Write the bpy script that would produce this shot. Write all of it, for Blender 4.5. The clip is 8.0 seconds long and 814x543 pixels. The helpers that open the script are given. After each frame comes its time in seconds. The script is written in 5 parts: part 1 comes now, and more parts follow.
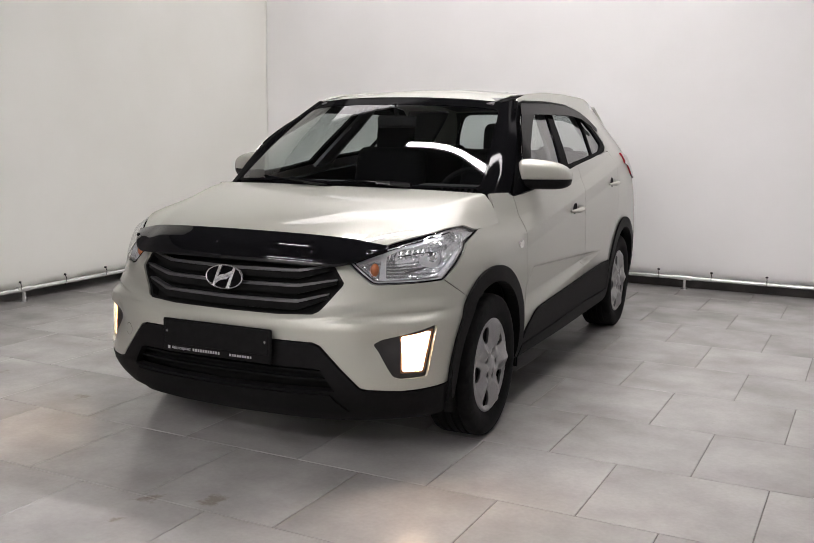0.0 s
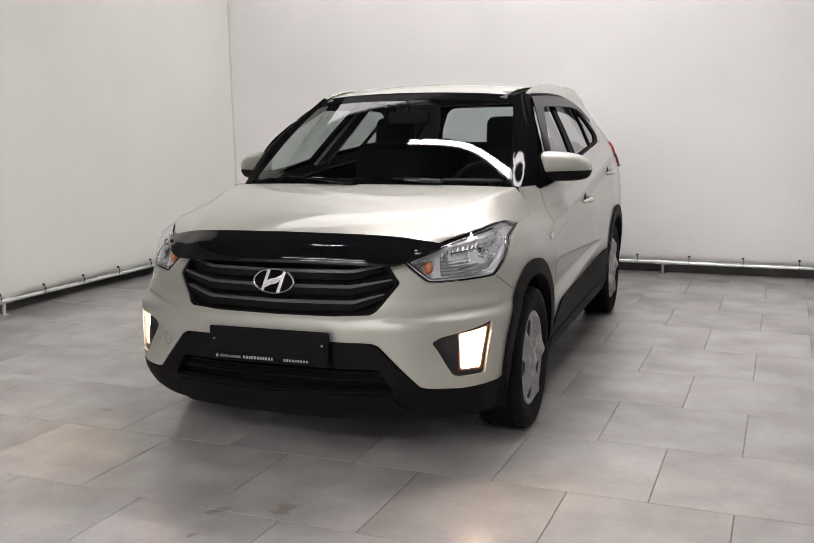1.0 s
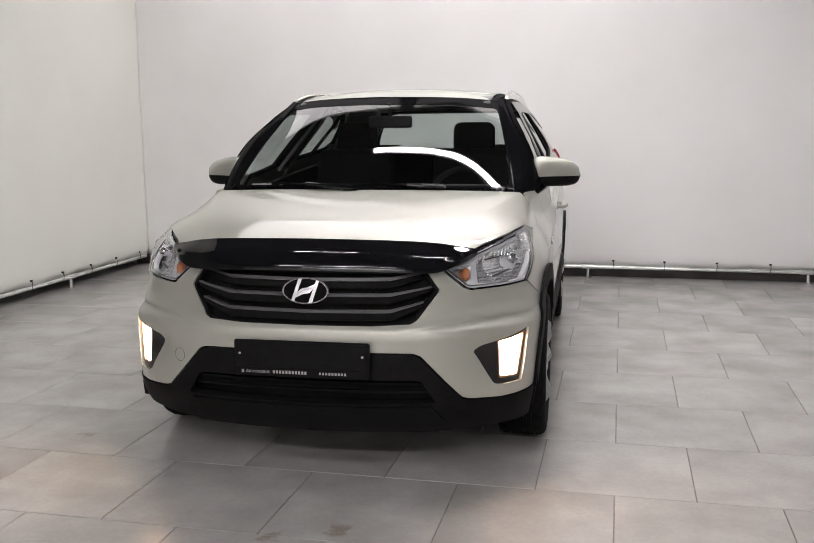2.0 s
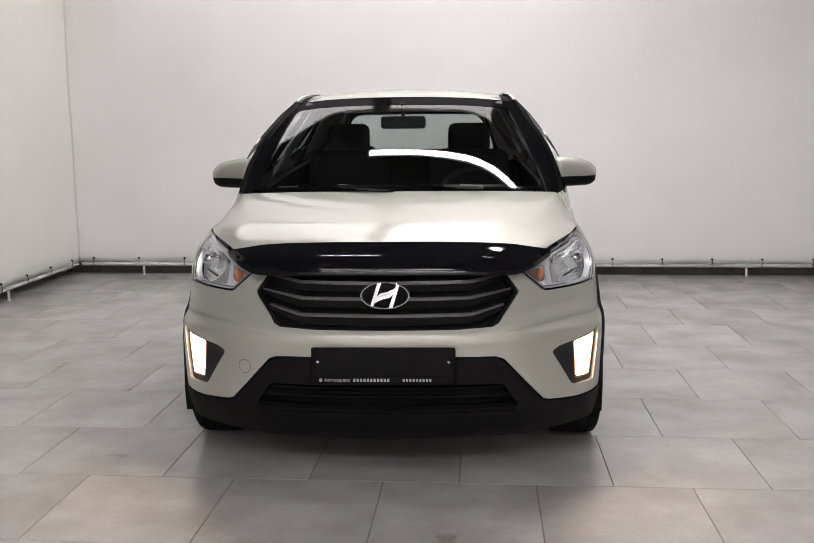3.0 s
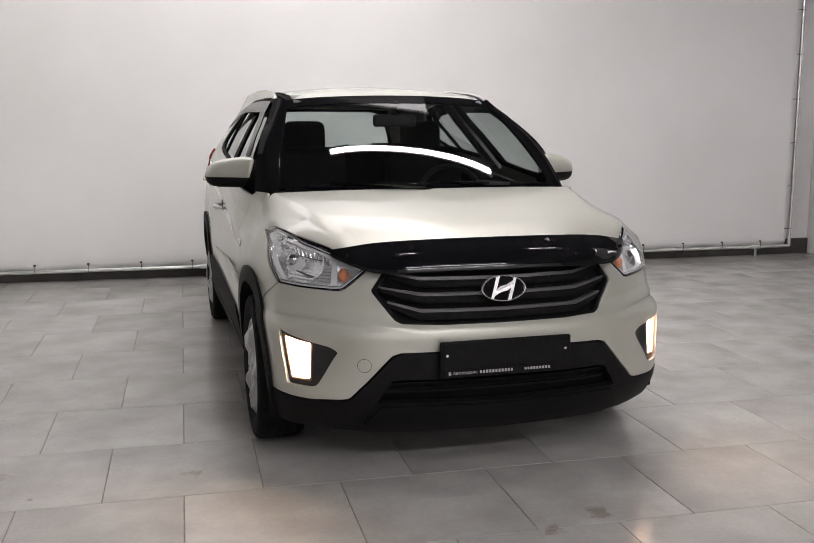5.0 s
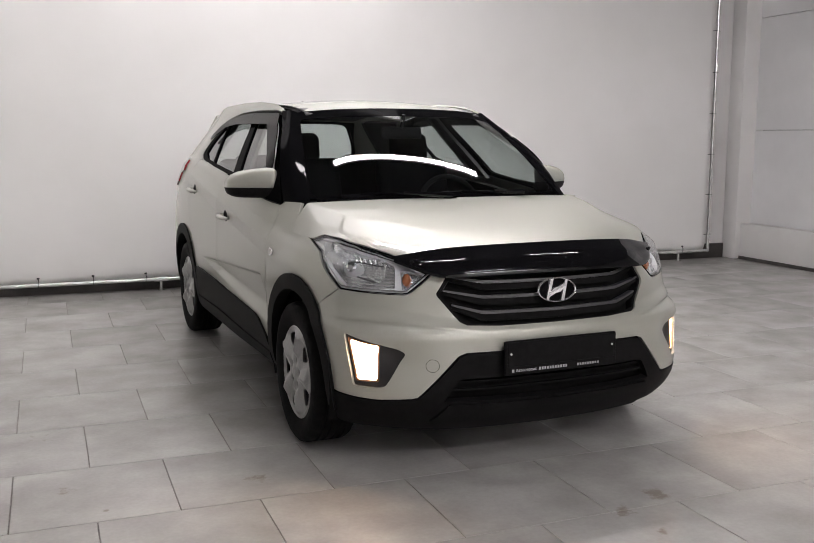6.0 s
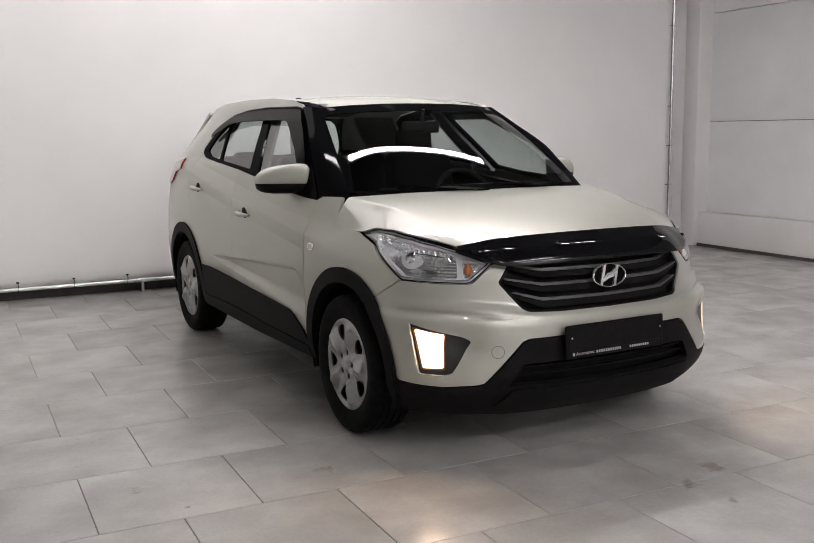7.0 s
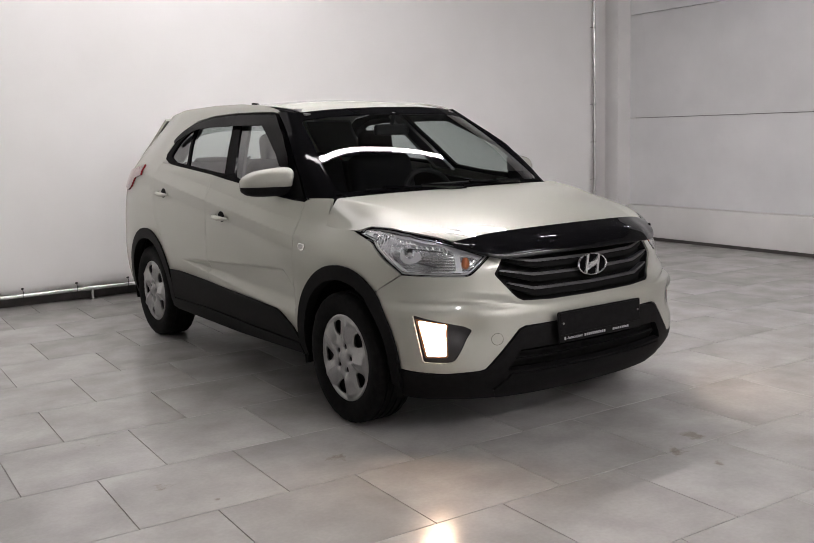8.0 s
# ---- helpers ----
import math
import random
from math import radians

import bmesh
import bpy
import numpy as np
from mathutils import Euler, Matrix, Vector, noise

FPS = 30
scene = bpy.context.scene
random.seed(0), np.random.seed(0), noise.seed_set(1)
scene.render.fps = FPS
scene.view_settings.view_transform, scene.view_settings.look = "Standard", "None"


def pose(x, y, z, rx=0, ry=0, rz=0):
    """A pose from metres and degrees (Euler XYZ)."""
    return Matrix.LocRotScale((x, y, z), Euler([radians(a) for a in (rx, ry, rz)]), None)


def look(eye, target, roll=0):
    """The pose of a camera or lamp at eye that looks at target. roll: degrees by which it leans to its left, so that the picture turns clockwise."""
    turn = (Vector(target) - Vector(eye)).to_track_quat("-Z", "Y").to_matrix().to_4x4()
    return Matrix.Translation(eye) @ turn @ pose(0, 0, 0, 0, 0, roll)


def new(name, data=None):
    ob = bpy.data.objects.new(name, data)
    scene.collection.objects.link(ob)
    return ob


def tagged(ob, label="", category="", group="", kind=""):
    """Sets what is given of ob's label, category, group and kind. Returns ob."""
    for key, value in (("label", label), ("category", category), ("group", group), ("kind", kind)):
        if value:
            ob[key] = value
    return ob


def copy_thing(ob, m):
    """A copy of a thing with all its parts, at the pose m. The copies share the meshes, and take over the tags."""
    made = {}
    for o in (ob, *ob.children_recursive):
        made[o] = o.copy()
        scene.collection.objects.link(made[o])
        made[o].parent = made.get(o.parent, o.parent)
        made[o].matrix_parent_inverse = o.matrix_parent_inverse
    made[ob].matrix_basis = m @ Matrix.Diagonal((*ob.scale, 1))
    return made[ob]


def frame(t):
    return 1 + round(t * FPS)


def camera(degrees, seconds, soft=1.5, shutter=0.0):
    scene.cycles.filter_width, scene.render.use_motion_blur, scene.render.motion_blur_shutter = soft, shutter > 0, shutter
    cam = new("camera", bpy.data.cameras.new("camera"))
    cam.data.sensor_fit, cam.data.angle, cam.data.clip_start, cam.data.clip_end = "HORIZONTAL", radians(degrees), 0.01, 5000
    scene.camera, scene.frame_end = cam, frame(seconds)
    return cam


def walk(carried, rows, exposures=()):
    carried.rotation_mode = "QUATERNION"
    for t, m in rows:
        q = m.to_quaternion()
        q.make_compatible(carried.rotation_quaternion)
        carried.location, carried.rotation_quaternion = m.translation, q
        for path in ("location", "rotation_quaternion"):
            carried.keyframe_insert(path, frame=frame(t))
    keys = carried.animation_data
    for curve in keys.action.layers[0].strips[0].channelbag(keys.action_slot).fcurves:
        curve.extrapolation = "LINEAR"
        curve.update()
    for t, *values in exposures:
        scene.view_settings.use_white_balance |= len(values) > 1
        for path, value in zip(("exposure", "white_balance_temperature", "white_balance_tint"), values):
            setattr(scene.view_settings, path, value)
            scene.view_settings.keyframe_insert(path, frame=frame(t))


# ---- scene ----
cam = camera(47.4, 8.0, 0.8)
PATH = [
    (0, (2.195, -3.785, 1.355), (1.367, -1.991, 1.045), 0.7),
    (0.5, (1.992, -3.886, 1.369), (1.231, -2.064, 1.051), -0.4),
    (1, (1.726, -3.956, 1.371), (1.046, -2.103, 1.046), -0.9),
    (1.2, (1.607, -3.968, 1.36), (0.971, -2.1, 1.041), -1.0),
    (2.3, (0.77, -4.06, 1.352), (0.5, -2.103, 1.043), -0.4),
    (2.5, (0.615, -4.057, 1.342), (0.4, -2.093, 1.034), -0.6),
    (3, (0.221, -4.07, 1.354), (0.137, -2.095, 1.046), -0.5),
    (3.5, (-0.187, -4.104, 1.36), (-0.111, -2.133, 1.029), 0.1),
    (4, (-0.554, -4.05, 1.343), (-0.298, -2.094, 1.011), -0.2),
    (4.5, (-0.934, -4.021, 1.343), (-0.509, -2.091, 1.034), 0.0),
    (4.7, (-1.07, -4.013, 1.367), (-0.605, -2.093, 1.047), 0.0),
    (5.8, (-1.877, -3.9, 1.362), (-1.127, -2.063, 1.074), 0.0),
    (6, (-2.021, -3.906, 1.365), (-1.232, -2.092, 1.074), 0.1),
    (6.5, (-2.309, -3.852, 1.354), (-1.436, -2.077, 1.055), 0.2),
    (7, (-2.57, -3.735, 1.356), (-1.627, -1.997, 1.057), -0.7),
    (7.5, (-2.816, -3.727, 1.355), (-1.785, -2.038, 1.062), -1.6),
    (8, (-3.036, -3.709, 1.377), (-1.916, -2.08, 1.074), -1.8),
]
walk(cam, [(t, look(eye, target, roll)) for t, eye, target, roll in PATH])

# ---- world and light ----
world = bpy.data.worlds.new("dim_hall")
scene.world = world
world.use_nodes = True
world.node_tree.nodes["Background"].inputs[0].default_value = (0.5, 0.5, 0.52, 1)
world.node_tree.nodes["Background"].inputs[1].default_value = 0.02
scene.view_settings.exposure = 0.27

# ---- materials ----


def mat(name, base, rough=0.5, metal=0.0, coat=0.0, coat_rough=0.03, spec=0.5):
    m = bpy.data.materials.new(name)
    m.use_nodes = True
    b = m.node_tree.nodes["Principled BSDF"]
    b.inputs["Base Color"].default_value = (*base, 1)
    b.inputs["Roughness"].default_value = rough
    b.inputs["Metallic"].default_value = metal
    b.inputs["Coat Weight"].default_value = coat
    b.inputs["Coat Roughness"].default_value = coat_rough
    b.inputs["Specular IOR Level"].default_value = spec
    return m


def nodes_of(m):
    t = m.node_tree
    return t, t.nodes, t.links, t.nodes["Principled BSDF"]


def noise_node(t, scale, detail=4.0, rough=0.55, coord="Object", stretch=(1, 1, 1)):
    c = t.nodes.new("ShaderNodeTexCoord")
    mp = t.nodes.new("ShaderNodeMapping")
    mp.inputs["Scale"].default_value = stretch
    n = t.nodes.new("ShaderNodeTexNoise")
    n.inputs["Scale"].default_value = scale
    n.inputs["Detail"].default_value = detail
    n.inputs["Roughness"].default_value = rough
    t.links.new(c.outputs[coord], mp.inputs[0])
    t.links.new(mp.outputs[0], n.inputs[0])
    return n


def ramp_node(t, src, stops):
    r = t.nodes.new("ShaderNodeValToRGB")
    e = r.color_ramp.elements
    e[0].position, e[0].color = stops[0][0], (*stops[0][1], 1)
    e[1].position, e[1].color = stops[1][0], (*stops[1][1], 1)
    for p, c in stops[2:]:
        k = e.new(p)
        k.color = (*c, 1)
    t.links.new(src, r.inputs[0])
    return r


def vary(m, scale, a, b, bump=0.0, bump_scale=None, dist=0.002, lo=0.35, hi=0.65, stretch=(1, 1, 1), rough=None):
    """Two-scale colour variation and fine relief."""
    t, nd, ln, bs = nodes_of(m)
    n = noise_node(t, scale, stretch=stretch)
    r = ramp_node(t, n.outputs[0], [(lo, a), (hi, b)])
    ln.new(r.outputs[0], bs.inputs["Base Color"])
    if rough:
        rr = ramp_node(t, n.outputs[0], [(lo, (rough[0],) * 3), (hi, (rough[1],) * 3)])
        ln.new(rr.outputs[0], bs.inputs["Roughness"])
    if bump:
        n2 = noise_node(t, bump_scale or scale * 8, 3.0)
        bp = nd.new("ShaderNodeBump")
        bp.inputs["Strength"].default_value = bump
        bp.inputs["Distance"].default_value = dist
        ln.new(n2.outputs[0], bp.inputs["Height"])
        ln.new(bp.outputs[0], bs.inputs["Normal"])
    return m


def glass_mat(name, tint, gloss_rough=0.01, ior=1.5, power=4.0):
    m = bpy.data.materials.new(name)
    m.use_nodes = True
    t = m.node_tree
    t.nodes.clear()
    out = t.nodes.new("ShaderNodeOutputMaterial")
    mix = t.nodes.new("ShaderNodeMixShader")
    tr = t.nodes.new("ShaderNodeBsdfTransparent")
    gl = t.nodes.new("ShaderNodeBsdfGlossy")
    fr = t.nodes.new("ShaderNodeLayerWeight")
    pw, mu = t.nodes.new("ShaderNodeMath"), t.nodes.new("ShaderNodeMath")
    pw.operation, mu.operation = "POWER", "MULTIPLY_ADD"
    pw.inputs[1].default_value = power
    f0 = ((ior - 1) / (ior + 1)) ** 2 * 1.6
    mu.inputs[1].default_value, mu.inputs[2].default_value = 1 - f0, f0
    tr.inputs[0].default_value = (*tint, 1)
    gl.inputs["Roughness"].default_value = gloss_rough
    t.links.new(fr.outputs["Facing"], pw.inputs[0])
    t.links.new(pw.outputs[0], mu.inputs[0])
    t.links.new(mu.outputs[0], mix.inputs[0])
    t.links.new(tr.outputs[0], mix.inputs[1])
    t.links.new(gl.outputs[0], mix.inputs[2])
    t.links.new(mix.outputs[0], out.inputs[0])
    return m


def glow_mat(name, colour, strength):
    m = mat(name, (0.8, 0.8, 0.8))
    b = m.node_tree.nodes["Principled BSDF"]
    b.inputs["Emission Color"].default_value = (*colour, 1)
    b.inputs["Emission Strength"].default_value = strength
    return m


def paint_mat():
    m = mat("beige_pearl_paint", (0.43, 0.432, 0.380), 0.45, 0.36, 0.9, 0.02)
    t, nd, ln, bs = nodes_of(m)
    n = noise_node(t, 2600.0, 1.0)
    r = ramp_node(t, n.outputs[0], [(0.3, (0.396, 0.400, 0.350)), (0.7, (0.464, 0.468, 0.410))])
    ln.new(r.outputs[0], bs.inputs["Base Color"])
    return m


PAINT = paint_mat()
GLOSS_BLACK = mat("gloss_black", (0.005, 0.005, 0.006), 0.5, 0, 0.9, 0.015, 0.0)
BLACK_TRIM = mat("satin_black_trim", (0.004, 0.004, 0.0045), 0.5, 0, 0.09, 0.04, 0.0)
PLASTIC = vary(mat("grained_black_plastic", (0.006, 0.0058, 0.006), 0.6, spec=0.10), 40, (0.005, 0.0048, 0.005), (0.0075, 0.0072, 0.0075), 0.25, 900, 0.0006)
SLAT_GREY = vary(mat("satin_dark_grey_plastic", (0.06, 0.06, 0.062), 0.36), 30, (0.053, 0.053, 0.055), (0.068, 0.068, 0.07), 0.08, 700, 0.0005)
DARK = vary(mat("dark_inner_plastic", (0.006, 0.006, 0.006), 0.7, spec=0.08), 20, (0.005, 0.005, 0.005), (0.008, 0.008, 0.008))
RUBBER = vary(mat("tyre_rubber", (0.007, 0.007, 0.007), 0.8, spec=0.12), 25, (0.0045, 0.0045, 0.005), (0.009, 0.0088, 0.0085), 0.2, 400, 0.0008)
HUBCAP = vary(mat("silver_painted_plastic", (0.34, 0.34, 0.34), 0.28, 0.85), 300, (0.31, 0.31, 0.31), (0.37, 0.37, 0.37))
STEEL_BLACK = mat("black_steel", (0.012, 0.012, 0.012), 0.5, 0.4)
CHROME = mat("chrome", (0.78, 0.78, 0.79), 0.07, 1.0)
LENS = glass_mat("clear_lens", (0.97, 0.98, 0.985), 0.01, 1.4)
GLASS = glass_mat("tinted_glass", (0.72, 0.77, 0.76), 0.005, 1.5)
SMOKE = glass_mat("smoked_acrylic", (0.06, 0.06, 0.064), 0.02, 1.22, 8.0)
REFLECTOR = vary(mat("bright_reflector", (0.92, 0.93, 0.95), 0.12, 0.85), 60, (0.84, 0.85, 0.87), (0.95, 0.96, 0.97), 0.5, 110, 0.004)
LAMP_SILVER = mat("lamp_housing_silver", (0.78, 0.79, 0.81), 0.24, 0.35, 0.5)
EMBLEM = mat("satin_chrome", (0.80, 0.80, 0.81), 0.24, 0.75)
# fog lamp's warm glow on its dark rim, put into the colour
RIM_GLOW_TINT = mat("glow_tinted_rim", (0.40, 0.20, 0.11), 0.25, 0.3)
AMBER = mat("amber_bulb_cover", (0.45, 0.15, 0.06), 0.25, 0, 0.6)
RED_LENS = mat("red_lens", (0.26, 0.014, 0.022), 0.15, 0, 0.8)
FABRIC = vary(mat("charcoal_seat_fabric", (0.008, 0.008, 0.009), 0.9, spec=0.1), 120, (0.006, 0.006, 0.007), (0.012, 0.012, 0.013), 0.3, 900, 0.001)
DASH = vary(mat("dash_plastic", (0.009, 0.009, 0.0095), 0.7, spec=0.25), 60, (0.007, 0.007, 0.0075), (0.011, 0.011, 0.0115), 0.2, 700, 0.0006)
LINER = vary(mat("grey_headliner", (0.10, 0.10, 0.10), 0.9), 60, (0.09, 0.09, 0.09), (0.12, 0.12, 0.12))
FOG_HOUSING = mat("fog_housing_plastic", (0.012, 0.011, 0.011), 0.35, 0, 0.2)
FOG_GLOW = glow_mat("lit_lamp_glass", (1.0, 0.70, 0.48), 70.0)
MARKER = mat("clear_marker_lens", (0.75, 0.74, 0.70), 0.12, 0, 0.8)
PLATE_WHITE = mat("white_print", (0.42, 0.42, 0.42), 0.5)
MIRROR = mat("mirror_glass", (0.9, 0.9, 0.9), 0.02, 1.0)


# ---- shapes ----
def pchip(ts, vs, n=600):
    """Dense table of a smooth curve that doesn't overshoot."""
    ts, vs = np.array(ts, float), np.array(vs, float)
    h, d = np.diff(ts), np.diff(vs) / np.diff(ts)
    m = np.zeros(len(ts))
    for i in range(1, len(ts) - 1):
        if d[i - 1] * d[i] > 0:
            w1, w2 = 2 * h[i] + h[i - 1], h[i] + 2 * h[i - 1]
            m[i] = (w1 + w2) / (w1 / d[i - 1] + w2 / d[i])
    m[0], m[-1] = d[0], d[-1]
    x = np.linspace(ts[0], ts[-1], n)
    k = np.clip(np.searchsorted(ts, x) - 1, 0, len(ts) - 2)
    u = (x - ts[k]) / h[k]
    y = (vs[k] * (1 + 2 * u) * (1 - u) ** 2 + m[k] * h[k] * u * (1 - u) ** 2
         + vs[k + 1] * u * u * (3 - 2 * u) + m[k + 1] * h[k] * u * u * (u - 1))
    return x, y


def fn(*keys):
    """A smooth function through (t, value) keys."""
    x, y = pchip([k[0] for k in keys], [k[1] for k in keys])
    return lambda t: np.interp(t, x, y)


def step(a, b, t):
    u = np.clip((t - a) / (b - a), 0, 1)
    return u * u * (3 - 2 * u)


def space_curve(pts, n=400):
    """Smooth curve through points, parameter 0..1 by length."""
    p = np.array(pts, float)
    L = np.concatenate([[0], np.cumsum(np.linalg.norm(np.diff(p, axis=0), axis=1))])
    L /= L[-1]
    tabs = [pchip(L, p[:, i], n) for i in range(3)]
    return lambda t: np.array([np.interp(t, *tb) for tb in tabs])


def densify(loop, d):
    out = []
    for i, a in enumerate(loop):
        b = loop[(i + 1) % len(loop)]
        k = max(1, int(math.hypot(b[0] - a[0], b[1] - a[1]) / d))
        out += [(a[0] + (b[0] - a[0]) * j / k, a[1] + (b[1] - a[1]) * j / k) for j in range(k)]
    return out


def rounded(loop, r, n=4):
    """Rounds the corners of a flat loop by about r."""
    out, L = [], len(loop)
    for i in range(L):
        p, a, b = Vector(loop[i]), Vector(loop[i - 1]), Vector(loop[(i + 1) % L])
        da, db = min(r, (a - p).length * 0.45), min(r, (b - p).length * 0.45)
        q0, q1 = p + (a - p).normalized() * da, p + (b - p).normalized() * db
        for j in range(n + 1):
            t = j / n
            q = q0 * (1 - t) ** 2 + p * 2 * t * (1 - t) + q1 * t * t
            out.append((q.x, q.y))
    return out


def inset(loop, d):
    """The loop moved inwards by d."""
    a2 = sum(loop[i - 1][0] * loop[i][1] - loop[i][0] * loop[i - 1][1] for i in range(len(loop)))
    sg, out = (1 if a2 > 0 else -1), []
    for i in range(len(loop)):
        p, a, b = Vector(loop[i]), Vector(loop[i - 1]), Vector(loop[(i + 1) % len(loop)])
        e0, e1 = (p - a).normalized(), (b - p).normalized()
        n0, n1 = Vector((-e0.y, e0.x)) * sg, Vector((-e1.y, e1.x)) * sg
        m = (n0 + n1).normalized()
        q = p + m * (d / max(0.45, m.dot(n0)))
        out.append((q.x, q.y))
    return out


def link(name, me, material, parent=None, label=""):
    me.materials.append(material)
    ob = new(name, me)
    if parent:
        ob.parent = parent
    return tagged(ob, label) if label else ob


MANY = {}  # surfaces that can be worked out for many points at once


def patch(name, loops, f, material, parent, grid=0.03, off=0.0, rim=0.012, inside=(0, 1.3, 0.7), label="", back=False):
    """A panel: the flat loops (first the outline, then holes) laid on the surface f(u, v), with a folded-in rim."""
    bm = bmesh.new()
    for lp in loops:
        lp = [p for i, p in enumerate(lp) if math.hypot(p[0] - lp[i - 1][0], p[1] - lp[i - 1][1]) > 1e-4]
        vs = [bm.verts.new((u, v, 0)) for u, v in densify(lp, grid)]
        for i, a in enumerate(vs):
            bm.edges.new((a, vs[(i + 1) % len(vs)]))
    bmesh.ops.triangle_fill(bm, edges=bm.edges[:], use_beauty=True)
    us, vv = [p[0] for p in loops[0]], [p[1] for p in loops[0]]
    for axis, lo, hi in ((0, min(us), max(us)), (1, min(vv), max(vv))):
        k = int((hi - lo) / grid)
        for i in range(1, k + 1):
            c = lo + (hi - lo) * i / (k + 1)
            bmesh.ops.bisect_plane(bm, geom=bm.verts[:] + bm.edges[:] + bm.faces[:], dist=1e-5,
                                   plane_co=(c, 0, 0) if axis == 0 else (0, c, 0), plane_no=(1, 0, 0) if axis == 0 else (0, 1, 0))
    bmesh.ops.remove_doubles(bm, verts=bm.verts[:], dist=1e-5)
    bm.verts.ensure_lookup_table()
    bm.verts.index_update()
    e = 2e-3
    uw = np.array([(v.co.x, v.co.y) for v in bm.verts])
    U, Wv = uw[:, 0], uw[:, 1]
    many = MANY.get(f) or (lambda a, b: np.array([f(x, y) for x, y in zip(a.tolist(), b.tolist())], float))
    ps = many(U, Wv)
    ns = np.cross(many(U + e, Wv) - many(U - e, Wv), many(U, Wv + e) - many(U, Wv - e))
    ns /= np.maximum(1e-12, np.linalg.norm(ns, axis=1))[:, None]
    pos, nor = [Vector(p) for p in ps], [Vector(n) for n in ns]
    c = Vector(inside)
    flip = sum(n.dot(p - c) for p, n in zip(pos, nor)) < 0
    if flip:
        nor = [-n for n in nor]
    pos = [p + n * off for p, n in zip(pos, nor)]
    verts, faces, normals = list(pos), [], []
    for fc in bm.faces:
        idx = [v.index for v in fc.verts]
        a, b, d = pos[idx[0]], pos[idx[1]], pos[idx[2]]
        g = Vector((0, 0, 0))
        for i in range(len(idx)):
            g += pos[idx[i]].cross(pos[idx[(i + 1) % len(idx)]])
        if g.dot(nor[idx[0]]) < 0:
            idx.reverse()
        faces.append(idx)
        normals += [nor[i] for i in idx]
    if rim:
        for ed in bm.edges:
            if len(ed.link_faces) == 1:
                fc = ed.link_faces[0]
                i, j = ed.verts[0].index, ed.verts[1].index
                k = len(verts)
                verts += [pos[i], pos[j], pos[j] - nor[j] * rim, pos[i] - nor[i] * rim]
                quad = [k, k + 1, k + 2, k + 3]
                gn = (pos[j] - pos[i]).cross(-nor[i])
                mid = sum((pos[v.index] for v in fc.verts), Vector()) / len(fc.verts)
                if gn.dot(pos[i] - mid) < 0:
                    quad.reverse()
                    gn = -gn
                gn = gn.normalized() if gn.length > 1e-12 else nor[i]
                faces.append(quad)
                normals += [gn] * 4
    if back:
        k = len(verts)
        verts += [p - n * rim for p, n in zip(pos, nor)]
        for fc in bm.faces:
            idx = [v.index for v in fc.verts]
            g = Vector((0, 0, 0))
            for i in range(len(idx)):
                g += pos[idx[i]].cross(pos[idx[(i + 1) % len(idx)]])
            if g.dot(nor[idx[0]]) > 0:
                idx.reverse()
            faces.append([k + i for i in idx])
            normals += [-nor[i] for i in idx]
    bm.free()
    me = bpy.data.meshes.new(name)
    me.from_pydata(verts, [], faces)
    me.shade_smooth()
    me.normals_split_custom_set(normals)
    return link(name, me, material, parent, label)


def box_mesh(bm, size, centre, bevel=0.0, seg=2, rot=None):
    g = bmesh.ops.create_cube(bm, size=1)
    m = Matrix.Translation(centre) @ (rot or Matrix()) @ Matrix.Diagonal((*size, 1))
    bmesh.ops.transform(bm, matrix=m, verts=g["verts"])
    if bevel:
        es = list({e for v in g["verts"] for e in v.link_edges})
        bmesh.ops.bevel(bm, geom=es, offset=bevel, segments=seg, profile=0.5, affect="EDGES")


def tube_mesh(bm, pts, r, n=10, caps=True, rz=None):
    """A round bar along points."""
    rings = []
    for i, p in enumerate(pts):
        p = Vector(p)
        d = (Vector(pts[min(i + 1, len(pts) - 1)]) - Vector(pts[max(i - 1, 0)])).normalized()
        a = d.cross(Vector((0, 0, 1)) if abs(d.z) < 0.95 else Vector((1, 0, 0))).normalized()
        b = a.cross(d)
        rr = r[i] if isinstance(r, (list, tuple)) else r
        rings.append([bm.verts.new(p + (a * math.cos(t) + b * math.sin(t) * (rz or 1)) * rr) for t in [2 * math.pi * k / n for k in range(n)]])
    for q, w in zip(rings, rings[1:]):
        for k in range(n):
            bm.faces.new((q[k], q[(k + 1) % n], w[(k + 1) % n], w[k]))
    if caps:
        bm.faces.new(rings[0])
        bm.faces.new(rings[-1][::-1])


def grid_mesh(bm, f, nu, nv, closed_u=False):
    """A sheet f(u, v) with u, v from 0 to 1."""
    rows = [[bm.verts.new(f(i / nu, j / nv)) for i in range(nu if closed_u else nu + 1)] for j in range(nv + 1)]
    w = len(rows[0])
    for a, b in zip(rows, rows[1:]):
        for i in range(w if closed_u else w - 1):
            j = (i + 1) % w
            bm.faces.new((a[i], a[j], b[j], b[i]))
    return rows


